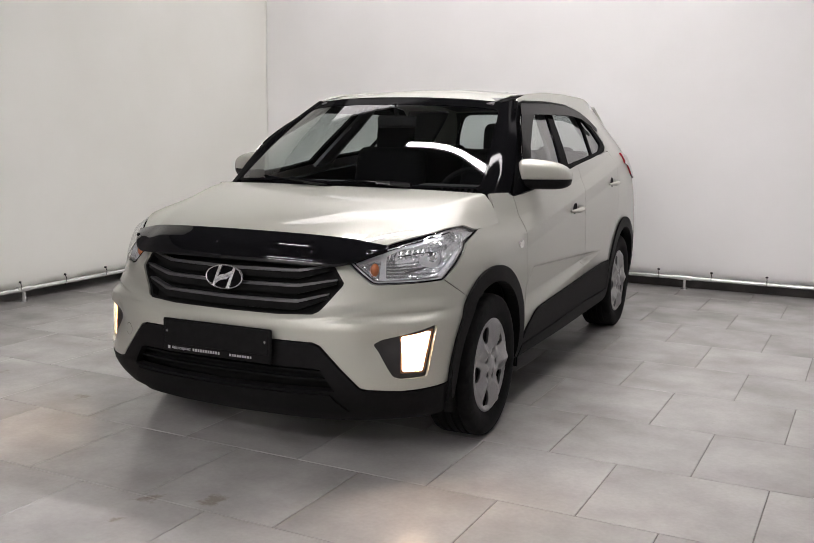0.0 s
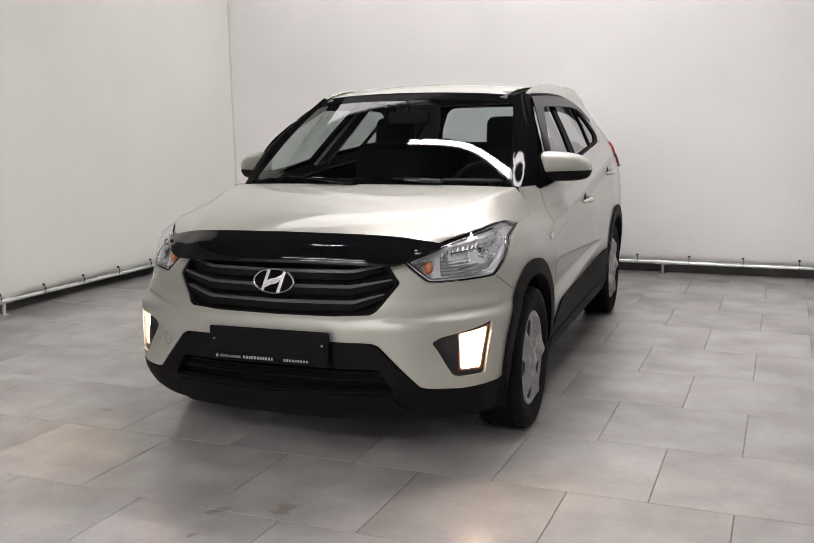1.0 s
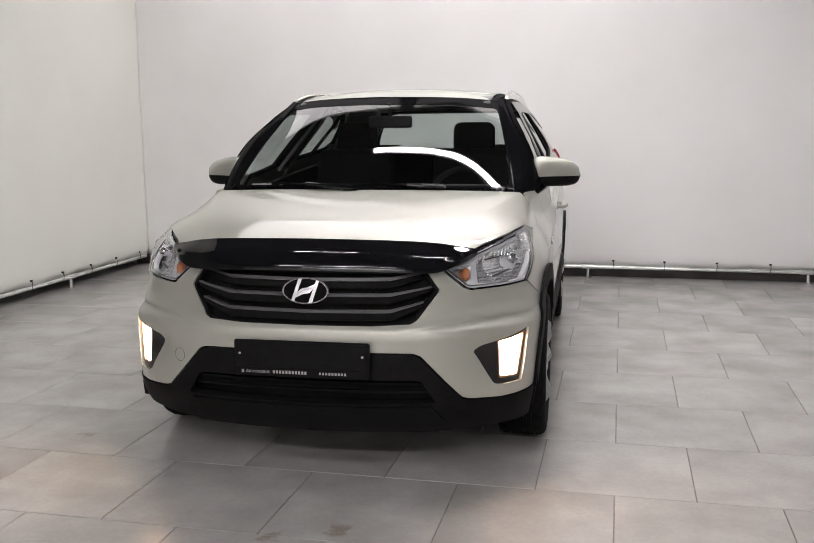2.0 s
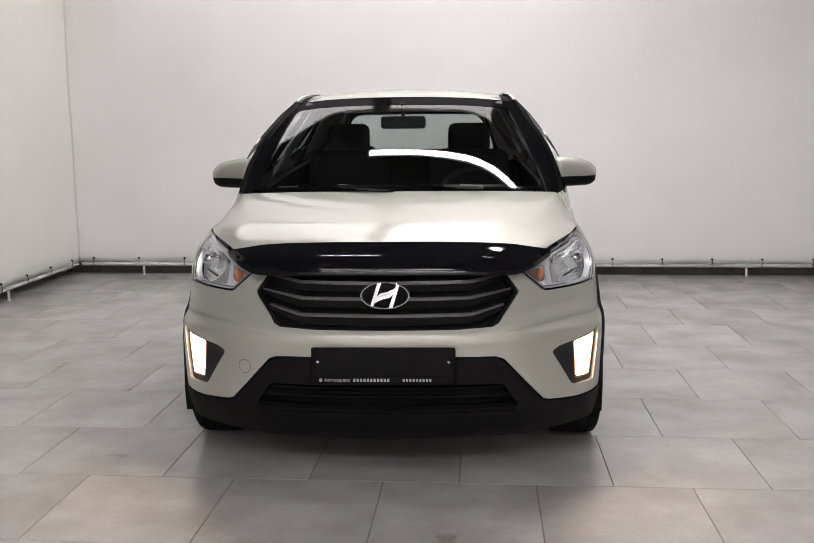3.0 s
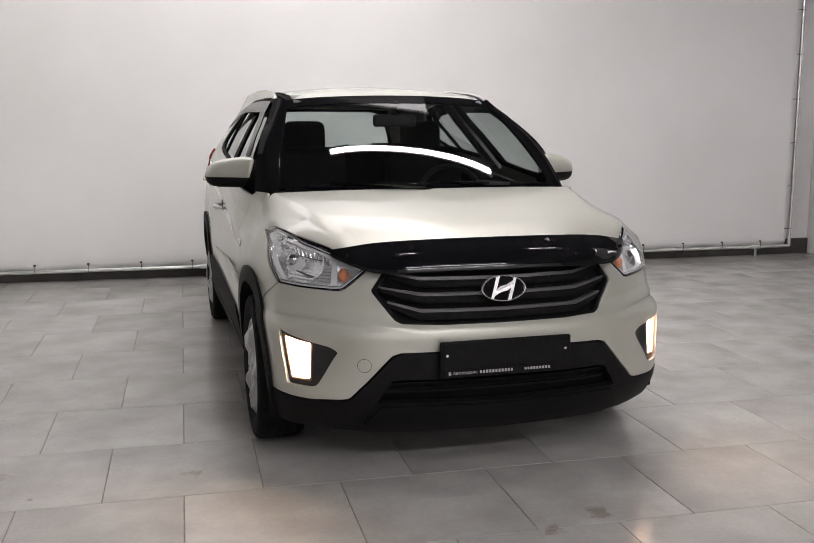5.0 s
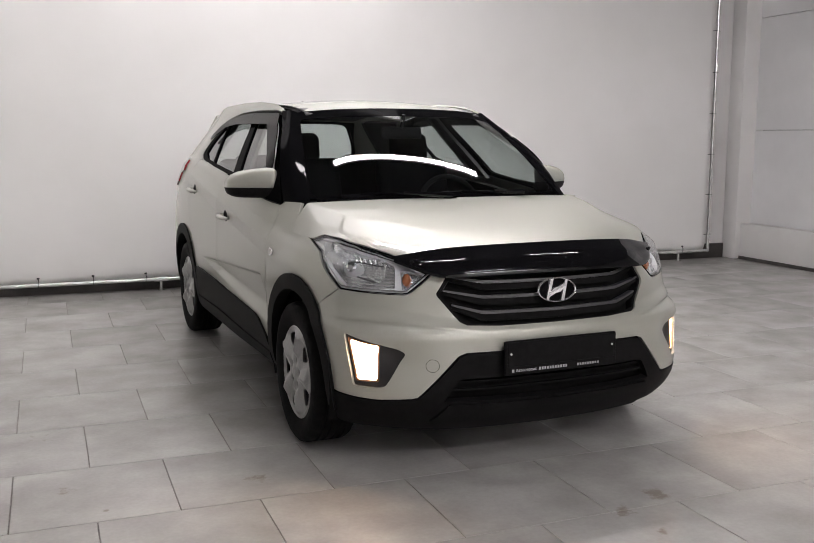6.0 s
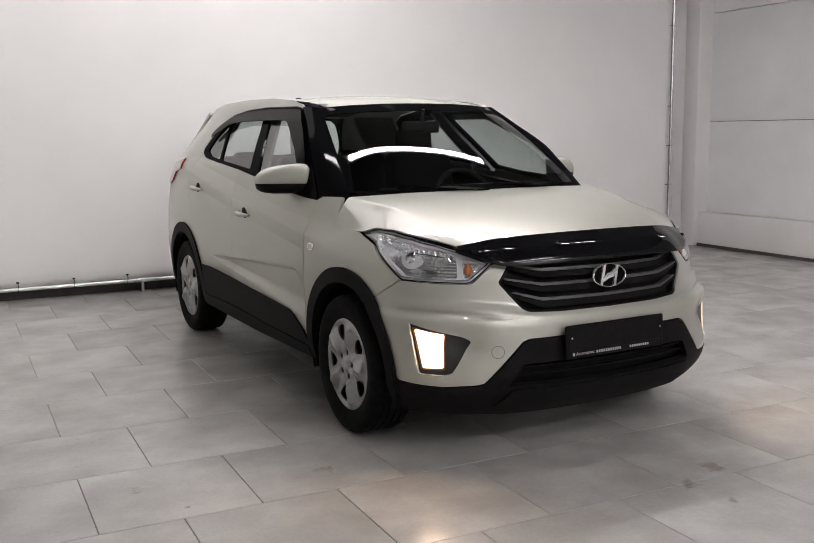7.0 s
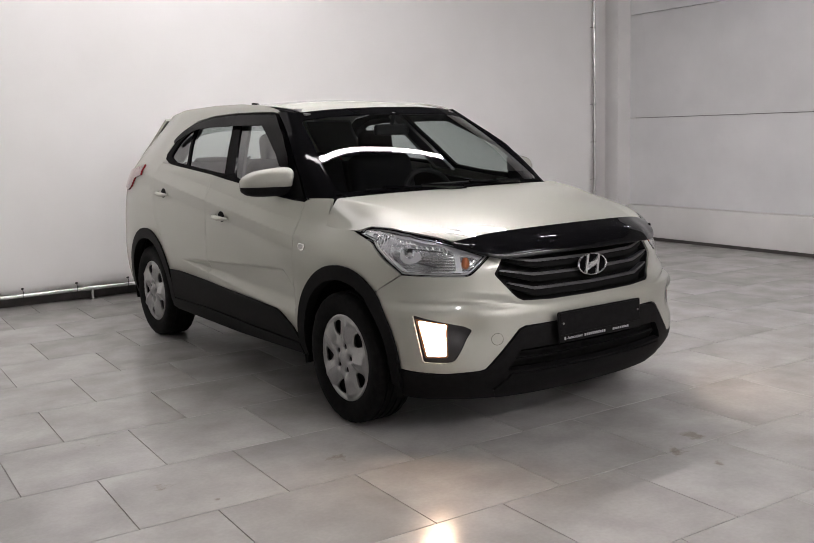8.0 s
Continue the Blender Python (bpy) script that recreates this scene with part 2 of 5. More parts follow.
def part(name, bm, material, parent=None, label="", smooth=True, sharp=35):
    bmesh.ops.remove_doubles(bm, verts=bm.verts[:], dist=1e-6)
    bmesh.ops.recalc_face_normals(bm, faces=bm.faces[:])
    me = bpy.data.meshes.new(name)
    bm.to_mesh(me)
    bm.free()
    if smooth:
        me.shade_smooth()
        me.set_sharp_from_angle(angle=radians(sharp))
    return link(name, me, material, parent, label)


def lettering(text, size, at, material, parent):
    """Flat raised print that faces the front, centred on a point."""
    cu = bpy.data.curves.new("print", "FONT")
    cu.body, cu.size, cu.extrude, cu.align_x, cu.align_y, cu.resolution_u = text, size, .0006, "CENTER", "CENTER", 2
    tmp = bpy.data.objects.new("print", cu)
    scene.collection.objects.link(tmp)
    me = bpy.data.meshes.new_from_object(tmp.evaluated_get(bpy.context.evaluated_depsgraph_get()))
    bpy.data.objects.remove(tmp)
    me.transform(Matrix.Translation(at) @ Matrix.Rotation(radians(90), 4, "X"))
    me.materials.clear()
    return link("lettering", me, material, parent)


def thing(name, label, category, group="", at=(0, 0, 0), kind=""):
    ob = new(name)
    ob.location = at
    ob.empty_display_size = 0.1
    return tagged(ob, label, category, group, kind)


# ---- the hall ----
LEAN_ROOM = radians(-2.2)
RU, RV = Vector((math.cos(LEAN_ROOM), math.sin(LEAN_ROOM), 0)), Vector((-math.sin(LEAN_ROOM), math.cos(LEAN_ROOM), 0))


def room(u, v, z=0.0):
    return RU * u + RV * v + Vector((0, 0, z))


WALL_V, SHEET_V, LEFT_U, RIGHT_U, CEIL = 4.50, 4.37, -3.62, 5.39, 3.9
BACK_V = -7.0


# brown scuffs on the tiles: x, y, radius, strength
SCUFFS = [(0.0, -1.25, .10, .55), (.22, -1.16, .11, .6), (-1.15, -.40, .13, .45), (-1.94, .48, .20, .34), (-1.865, -.24, .12, .4), (-1.743, -.50, .03, .6), (-2.35, 1.1, .2, .3), (.02, -1.45, .06, .5)]


def tile_mat():
    m = mat("grey_cement_tile", (0.4, 0.39, 0.37), 0.3, spec=0.5)
    t, nd, ln, bs = nodes_of(m)
    info = nd.new("ShaderNodeObjectInfo")
    co = nd.new("ShaderNodeTexCoord")
    add = nd.new("ShaderNodeVectorMath")
    add.operation = "MULTIPLY_ADD"
    comb = nd.new("ShaderNodeCombineXYZ")
    for i in range(3):
        ln.new(info.outputs["Random"], comb.inputs[i])
    ln.new(comb.outputs[0], add.inputs[0])
    add.inputs[1].default_value = (37, 91, 13)
    ln.new(co.outputs["Object"], add.inputs[2])
    big, small = nd.new("ShaderNodeTexNoise"), nd.new("ShaderNodeTexNoise")
    big.inputs["Scale"].default_value, big.inputs["Detail"].default_value = 3.2, 5
    small.inputs["Scale"].default_value, small.inputs["Detail"].default_value = 60, 6
    ln.new(add.outputs[0], big.inputs[0])
    ln.new(add.outputs[0], small.inputs[0])
    r1 = ramp_node(t, big.outputs[0], [(0.32, (0.330, 0.319, 0.306)), (0.68, (0.448, 0.436, 0.421))])
    r2 = ramp_node(t, small.outputs[0], [(0.3, (0.955, 0.955, 0.955)), (0.7, (1.03, 1.03, 1.03))])
    tone = ramp_node(t, info.outputs["Random"], [(0.0, (0.93, 0.93, 0.93)), (1.0, (1.05, 1.05, 1.05))])
    mx, my = nd.new("ShaderNodeMixRGB"), nd.new("ShaderNodeMixRGB")
    for k in (mx, my):
        k.blend_type = "MULTIPLY"
        k.inputs[0].default_value = 1
    ln.new(r1.outputs[0], mx.inputs[1])
    ln.new(r2.outputs[0], mx.inputs[2])
    ln.new(mx.outputs[0], my.inputs[1])
    ln.new(tone.outputs[0], my.inputs[2])
    # a few brown scuffs, each where it lies
    geo = nd.new("ShaderNodeNewGeometry")
    sc = nd.new("ShaderNodeTexNoise")
    sc.inputs["Scale"].default_value, sc.inputs["Detail"].default_value, sc.inputs["Roughness"].default_value = 22, 5, 0.65
    ln.new(geo.outputs["Position"], sc.inputs[0])
    total = None
    for x, y, r, k in SCUFFS:
        ds = nd.new("ShaderNodeVectorMath")
        ds.operation = "DISTANCE"
        ds.inputs[1].default_value = (x, y, 0)
        ln.new(geo.outputs["Position"], ds.inputs[0])
        mr = nd.new("ShaderNodeMapRange")
        mr.inputs[1].default_value, mr.inputs[2].default_value, mr.inputs[3].default_value, mr.inputs[4].default_value = 0, r, k, 0
        ln.new(ds.outputs["Value"], mr.inputs[0])
        if total is None:
            total = mr.outputs[0]
        else:
            mxm = nd.new("ShaderNodeMath")
            mxm.operation = "MAXIMUM"
            ln.new(total, mxm.inputs[0])
            ln.new(mr.outputs[0], mxm.inputs[1])
            total = mxm.outputs[0]
    am = nd.new("ShaderNodeMath")
    am.operation = "MULTIPLY_ADD"
    am.inputs[1].default_value = 1.0
    ln.new(total, am.inputs[0])
    ln.new(sc.outputs[0], am.inputs[2])
    sr = ramp_node(t, am.outputs[0], [(0.80, (0, 0, 0)), (1.02, (0.62, 0.62, 0.62))])
    mz = nd.new("ShaderNodeMixRGB")
    ln.new(sr.outputs[0], mz.inputs[0])
    ln.new(my.outputs[0], mz.inputs[1])
    mz.inputs[2].default_value = (0.20, 0.16, 0.13, 1)
    ln.new(mz.outputs[0], bs.inputs["Base Color"])
    rr = ramp_node(t, big.outputs[0], [(0.3, (0.19,) * 3), (0.7, (0.27,) * 3)])
    ln.new(rr.outputs[0], bs.inputs["Roughness"])
    bp = nd.new("ShaderNodeBump")
    bp.inputs["Strength"].default_value, bp.inputs["Distance"].default_value = 0.03, 0.002
    ln.new(small.outputs[0], bp.inputs["Height"])
    ln.new(bp.outputs[0], bs.inputs["Normal"])
    return m


TILE = tile_mat()
GROUT = vary(mat("dark_grout", (0.17, 0.15, 0.14), 0.8), 30, (0.13, 0.115, 0.108), (0.22, 0.195, 0.182))


def sheet_mat(name, a, b):
    m = mat(name, a, 0.55)
    vary(m, 0.9, a, b, 0.25, 2.2, 0.012, 0.3, 0.7)
    return m


SHEET = sheet_mat("white_vinyl_sheet", (0.80, 0.795, 0.78), (0.86, 0.855, 0.845))
SHEET_CREAM = sheet_mat("cream_vinyl_sheet", (0.81, 0.815, 0.755), (0.86, 0.865, 0.815))
WALL_PAINT = vary(mat("hall_wall_paint", (0.74, 0.73, 0.72), 0.8), 1.2, (0.70, 0.69, 0.68), (0.78, 0.77, 0.76), 0.2, 60, 0.002)
# for walls out of view, kept dark so less light reaches the flanks
UNSEEN_WALL_GREY = vary(mat("unseen_wall_grey", (0.20, 0.197, 0.194), 0.8), 1.2, (0.18, 0.177, 0.174), (0.22, 0.217, 0.214), 0.2, 60, 0.002)
PANEL = vary(mat("white_metal_panel", (0.78, 0.78, 0.79), 0.45), 1.5, (0.75, 0.75, 0.76), (0.82, 0.82, 0.83), 0.08, 300, 0.001)
SKIRT = vary(mat("dark_skirting", (0.05, 0.045, 0.042), 0.6), 6, (0.04, 0.036, 0.034), (0.065, 0.058, 0.054), 0.2, 90, 0.002)
PIPE = vary(mat("galvanised_pipe", (0.75, 0.75, 0.74), 0.22, 0.7), 14, (0.70, 0.70, 0.69), (0.85, 0.85, 0.84))
TIE = mat("black_tie", (0.012, 0.012, 0.012), 0.6)
CEILING = vary(mat("dark_grey_ceiling", (0.06, 0.06, 0.06), 0.9), 0.8, (0.05, 0.05, 0.05), (0.07, 0.07, 0.07))
LAMP_GLOW = glow_mat("lit_diffuser", (1.0, 0.947, 0.962), 80.0)
MAIN_GLOW = glow_mat("bright_lit_diffuser", (1.0, 0.947, 0.962), 108.0)
FRONT_GLOW = glow_mat("front_lit_diffuser", (1.0, 0.947, 0.962), 115.0)
FILL_PANEL_GLOW = glow_mat("fill_panel_diffuser", (1.0, 0.947, 0.962), 1.7)
LAMP_CASE = mat("white_lamp_case", (0.7, 0.7, 0.7), 0.4)


def slab(bm, u0, u1, v0, v1, z0, z1, bevel=0.0):
    """A box square to the room."""
    c = room((u0 + u1) / 2, (v0 + v1) / 2, (z0 + z1) / 2)
    box_mesh(bm, (u1 - u0, v1 - v0, z1 - z0), c, bevel, 2, Matrix.Rotation(LEAN_ROOM, 4, "Z"))


def room_part(name, material, *slabs, parent=None, label="", bevel=0.0):
    bm = bmesh.new()
    for s in slabs:
        slab(bm, *s, bevel)
    return part(name, bm, material, parent, label)


floor = tagged(room_part("floor", GROUT, (LEFT_U - 1.2, RIGHT_U + 0.6, BACK_V, WALL_V + 0.2, -0.2, -0.004)),
               "dark grout bed under grey cement tiles", "floor", kind="structure")
wall_north = tagged(room_part("wall_north", WALL_PAINT, (LEFT_U - 1.2, RIGHT_U + 0.6, WALL_V, WALL_V + 0.2, 0, CEIL)),
                    "plain painted wall behind the stretched sheet", "wall", kind="structure")
wall_west = tagged(room_part("wall_west", UNSEEN_WALL_GREY, (LEFT_U - 1.2, LEFT_U - 0.6, BACK_V, WALL_V, 0, CEIL)),
                   "unseen west wall, dark grey to dim the car's flank", "wall", kind="structure")
# never in view; white so that it throws light back at the bumper
wall_south = tagged(room_part("wall_south", SHEET, (LEFT_U - 1.2, RIGHT_U + 0.6, BACK_V - 0.2, BACK_V, 0, CEIL)),
                    "unseen white closing wall that bounces light onto the car's nose", "wall", kind="structure")
wall_east = tagged(room_part("wall_east", UNSEEN_WALL_GREY, (RIGHT_U + 0.2, RIGHT_U + 0.4, BACK_V, WALL_V, 0, CEIL)),
                   "unseen dark wall core behind and beyond the white metal panels", "wall", kind="structure")
ceiling = tagged(room_part("ceiling", CEILING, (LEFT_U - 1.2, RIGHT_U + 0.6, BACK_V, WALL_V + 0.2, CEIL, CEIL + 0.2)),
                 "plain grey ceiling above the lamps", "ceiling", kind="structure")
skirting = tagged(room_part("baseboard", SKIRT, (LEFT_U + 0.02, 5.28, WALL_V - 0.03, WALL_V - 0.002, 0, 0.16)),
                  "dark brown skirting board along the wall", "baseboard", kind="structure")

# sandwich panels with open joints
for k, (z0, z1) in enumerate(((0.395, 1.422), (1.428, 2.627), (2.633, CEIL))):
    room_part("panel", PANEL, (RIGHT_U + 0.10, RIGHT_U + 0.198, -0.3, 4.30, z0, z1), parent=wall_east, bevel=0.004)
plinth = tagged(room_part("plinth", WALL_PAINT, (RIGHT_U - 0.04, RIGHT_U + 0.19, -0.3, 4.28, 0.0, 0.393), bevel=0.006),
                "white painted plinth along the panel wall", "plinth", kind="structure")
foot_strip = tagged(room_part("trim", SKIRT, (RIGHT_U - 0.052, RIGHT_U - 0.042, -0.3, 4.275, 0.0, 0.035)),
                    "thin dark floor trim of the plinth", "trim", kind="structure")
column = tagged(room_part("column", WALL_PAINT, (5.285, 5.7, 4.285, WALL_V - 0.001, 0, CEIL), bevel=0.012),
                "white painted square column in the corner", "column", kind="structure")


# stretched sheets
def sheet(name, a, b, z0, z1, material, label, seed):
    """A vinyl sheet from a to b (u, v), with soft pulls towards its ties."""
    A, B = room(*a), room(*b)
    L = (B - A).length
    d = (B - A).normalized()
    n = Vector((0, 0, 1)).cross(d)

    def f(u, v):
        x, z = u * L, z0 + (z1 - z0) * v
        low = math.exp(-(z - z0) / 0.16)
        w = 0.006 * low * math.cos(2 * math.pi * x / 0.44) + 0.012 * low * noise.noise((x * 1.3, seed, 0)) + 0.034 * math.exp(-(z - z0) / 0.05)
        w += 0.016 * noise.noise((x * 0.9 + z * 0.5, z * 0.7, seed)) + 0.008 * noise.noise((x * 2.6 + z * 1.6, z * 1.1, seed + 7))
        return A + d * x + n * w + Vector((0, 0, z + 0.004 * low * math.cos(2 * math.pi * x / 0.44)))

    bm = bmesh.new()
    grid_mesh(bm, f, int(L / 0.06), int((z1 - z0) / 0.06))
    ob = part(name, bm, material, sharp=180)
    md = ob.modifiers.new("thick", "SOLIDIFY")
    md.thickness = 0.003
    return tagged(ob, label, "backdrop sheet")


LEFT_A, LEFT_B = (-3.37, 0.55), (-3.42, SHEET_V + 0.012)
sheet("backdrop_sheet", (-3.46, SHEET_V), (4.95, SHEET_V), 0.104, CEIL - 0.02, SHEET, "white vinyl backdrop sheet laced to a pipe frame", 3)
sheet("backdrop_sheet", LEFT_A, LEFT_B, 0.104, CEIL - 0.02, SHEET_CREAM, "cream vinyl backdrop sheet laced to a pipe frame", 11)


def pipe_frame(name, a, b, label, upright=False):
    """A low pipe on short feet with black ties that pull the sheet down."""
    A, B = room(*a), room(*b)
    L, d = (B - A).length, (B - A).normalized()
    root = thing(name, label, "pipe frame", at=A)
    q = A

    def P(x, z, out=0.0):
        return d * x + Vector((0, 0, z)) + Vector((0, 0, 1)).cross(d) * -out

    bm = bmesh.new()
    tube_mesh(bm, [P(L * i / 24, 0.098) for i in range(25)], 0.017, 12)
    part("rail", bm, PIPE, root)
    for x in [0.6 + 1.85 * i for i in range(int((L - 0.6) / 1.85) + 1)]:
        bm = bmesh.new()
        tube_mesh(bm, [P(x, 0.0), P(x, 0.09)], 0.013, 10)
        tube_mesh(bm, [P(x, 0.0), P(x, 0.006)], 0.03, 12)
        tube_mesh(bm, [P(x - 0.06, 0.099), P(x + 0.06, 0.099)], 0.022, 12)
        part("foot", bm, PIPE, root)
    k = 0.12
    while k < L:
        bm = bmesh.new()
        tube_mesh(bm, [P(k, 0.16, 0.012), P(k + 0.004, 0.13, 0.022), P(k, 0.10, 0.021), P(k, 0.078, 0.008)], 0.0035, 6)
        box_mesh(bm, (0.022, 0.012, 0.014), P(k, 0.158, 0.012), 0.003, 1)
        part("tie", bm, TIE, root)
        k += 0.44
    if upright:
        bm = bmesh.new()
        tube_mesh(bm, [P(L, 0.09), P(L, CEIL - 0.02)], 0.017, 12)
        part("upright", bm, PIPE, root)
        z = 0.28
        while z < CEIL - 0.1:
            bm = bmesh.new()
            tube_mesh(bm, [P(L - 0.07, z, 0.012), P(L - 0.03, z + 0.003, 0.022), P(L + 0.02, z, 0.012)], 0.0035, 6)
            part("tie", bm, TIE, root)
            z += 0.44
    return root


pipe_frame("pipe_frame", (-3.40, SHEET_V + 0.01), (4.99, SHEET_V + 0.01), "galvanised pipe frame with black ties under the white sheet", True)
pipe_frame("pipe_frame", (-3.38, 0.55), (-3.43, SHEET_V - 0.03), "galvanised pipe frame with black ties under the cream sheet")


# ceiling lamps, and fill lights added out of view
def strip_lamp(u0, u1, v, segments=1, z=3.45, w=0.10, glow=LAMP_GLOW, name="strip_lamp", label="long white ceiling strip lamp or added fill strip, switched on", group="ceiling strip lamps"):
    root = thing(name, label, "ceiling lamp", group, room((u0 + u1) / 2, v, z))
    L, rot = u1 - u0, Matrix.Rotation(LEAN_ROOM, 4, "Z")
    bm = bmesh.new()
    box_mesh(bm, (L + 0.06, w + 0.05, 0.05), (0, 0, 0.035), 0.006, 2, rot)
    part("housing", bm, LAMP_CASE, root)
    for i in range(segments):
        bm = bmesh.new()
        c = rot @ Vector((-L / 2 + L * (i + 0.5) / segments, 0, 0))
        box_mesh(bm, (L / segments - (0.05 if segments > 1 else 0), w, 0.02), c, 0.006, 2, rot)
        part("diffuser", bm, glow, root)
    for sx in (-0.4, 0.4):
        bm = bmesh.new()
        c = rot @ Vector((L * sx, 0, 0))
        tube_mesh(bm, [c + Vector((0, 0, 0.05)), c + Vector((0, 0, CEIL - z))], 0.004, 6)
        part("hanger", bm, STEEL_BLACK, root)


strip_lamp(-0.55, 1.75, 1.15, glow=MAIN_GLOW)
# added fill panels: brighten the back wall and stand in for its bonnet reflection
for u0, u1 in ((-2.6, -0.62), (-0.38, 1.1)):
    strip_lamp(u0, u1, 3.45, z=3.78, w=1.6, glow=FILL_PANEL_GLOW, name="fill_panel", label="wide added fill panel under the ceiling, softly glowing", group="ceiling panel lamps")
strip_lamp(-0.95, -0.25, -0.45, 4, w=0.04, glow=FRONT_GLOW)
strip_lamp(1.3, 2.0, -0.45, 4, w=0.04, glow=FRONT_GLOW)
strip_lamp(4.2, 4.9, 0.6, 4, w=0.03)
strip_lamp(-1.6, 1.6, -3.9, w=0.025, glow=FRONT_GLOW)
# added fill strip, out of view: lights the south wall and the car's nose
strip_lamp(-2.0, 3.2, -6.1, w=0.115)

# ---- the car: one body surface, on which the panels lie ----
# plan of the body at bumper height and at lamp height, from the nose round to the tail
LOW = [(0, -.80), (.25, -.79), (.42, -.765), (.59, -.71), (.70, -.64), (.79, -.55), (.838, -.45), (.855, -.33), (.865, -.15)]
HIGH = [(0, -.755), (.24, -.745), (.40, -.71), (.56, -.635), (.68, -.55), (.765, -.465), (.812, -.39), (.838, -.28), (.855, -.12)]
FLANK = [(.872, .1), (.873, .45), (.875, 1.0), (.88, 1.6), (.885, 2.2), (.882, 2.7), (.86, 3.05), (.80, 3.28), (.66, 3.38), (.4, 3.42), (0, 3.43)]
_p = np.array(LOW + FLANK)
_q = np.array(HIGH + FLANK)
_L = np.concatenate([[0], np.cumsum(np.hypot(*np.diff(_p, axis=0).T))])
S_END = _L[-1]
X0, Y0, X1, Y1 = (pchip(_L, c, 1500) for c in (_p[:, 0], _p[:, 1], _q[:, 0], _q[:, 1]))
BLEND = fn((.1, 0), (.45, 0), (.57, .02), (.60, .12), (.635, .62), (.66, .74), (.75, 1), (.85, 1.25), (1.0, 1.4), (1.7, 1.4))
NOSE = fn((.1, .2), (.18, .13), (.22, .085), (.26, .045), (.31, .014), (.38, 0), (.55, 0), (.75, 0), (.83, .012), (.88, .04), (.95, .12), (1.7, .2))
IN_FRONT = fn((.1, .12), (.2, .06), (.33, .02), (.45, .008), (.6, 0), (.78, .004), (.85, .022), (.9, .05), (.945, .083), (1.0, .105), (1.06, .13), (1.7, .5))
IN_SIDE = fn((.1, .12), (.2, .06), (.33, .02), (.45, .008), (.6, 0), (.8, .003), (.9, .011), (1.0, .025), (1.1, .052), (1.15, .070), (1.2, .097),
             (1.3, .156), (1.4, .219), (1.5, .274), (1.55, .298), (1.575, .318), (1.6, .36), (1.7, .5))
TAIL = fn((.1, -.1), (.3, -.02), (.5, .03), (.8, .0), (1.0, -.02), (1.15, -.08), (1.3, -.21), (1.45, -.35), (1.56, -.47), (1.7, -.58))


def ridge(t, w):
    return np.maximum(0, 1 - np.abs(t) / w)


def body(s, z):
    s, b = np.clip(s, 0, S_END), BLEND(z)
    x = np.interp(s, *X0) * (1 - b) + np.interp(s, *X1) * b
    y = np.interp(s, *Y0) * (1 - b) + np.interp(s, *Y1) * b
    nose = 1 - step(.7, 1.2, s)
    tail = step(2.3, 3.3, y)
    k = step(.15, .75, y)
    inset = (IN_FRONT(z) * (1 - k) + IN_SIDE(z) * k) * (1 - nose)
    side = (1 - nose) * (1 - step(2.7, 3.1, y))
    # pressed lines: shoulder, lower door recess, bumper shelf
    zc = .838 + .118 * (y - .25)
    out = .013 * ridge(z - zc, .075) * step(.2, .5, y) * side
    zt, zb = .685 - .055 * (y - .55), .455 + .108 * (y - .64)
    t = np.clip((zt - z) / np.maximum(.01, zt - zb), 0, 1)
    dip = (.30 + t) * (1 - step(.60, 1.0, t))
    out -= .034 * dip * step(-.004, .012, zt - z) * step(0, .045, y - .455 - 1.3 * np.clip(z - .60, 0, .2)) * step(1.99, 1.60, y) * side
    zs = z - .612 - .03 * step(.3, .8, s)
    shelf = .017 * step(.05, .008, zs) * step(-.014, .006, zs) * step(.30, .52, s) * (1 - step(.93, 1.03, s))
    scoop = .030 * np.exp(-((s - .665) / .085) ** 2 - ((z - .515) / .07) ** 2)
    pull = .034 * np.exp(-((s - .92) / .15) ** 2) * step(.87, .93, z) * (1 - step(1.0, 1.2, z))
    x = x * (1 - inset / .87) + out - .8 * pull
    y = y + nose * NOSE(z) + tail * TAIL(z) - shelf * (.4 + .6 * nose) + scoop + .6 * pull
    return x, y


def side_map(sg):
    def f(s, z):
        x, y = body(abs(s), z)
        return (sg * float(x) * (1 if s >= 0 else -1), float(y), z)

    def many(s, z):
        x, y = body(np.abs(s), z)
        return np.stack([sg * x * np.where(s >= 0, 1, -1), y, z], axis=1)
    MANY[f] = many
    return f


def mirrored(half):
    """A loop across the middle from its right half."""
    return list(half) + [(-s, z) for s, z in reversed(half) if s > 1e-6]


_S = np.linspace(0, S_END, 3000)


def at(x, y, z):
    """Flat place on the body surface nearest to a point in space."""
    bx, by = body(_S, z)
    return (float(_S[np.argmin((bx - x) ** 2 + (by - y) ** 2)]), z)


def on_side(*pts):
    return [at(.87 if len(p) == 2 else p[0], p[-2], p[-1]) for p in pts]


def arc(cy, cz, r, a0, a1, n=24):
    return [(cy + r * math.cos(radians(a0 + (a1 - a0) * i / n)), cz + r * math.sin(radians(a0 + (a1 - a0) * i / n))) for i in range(n + 1)]


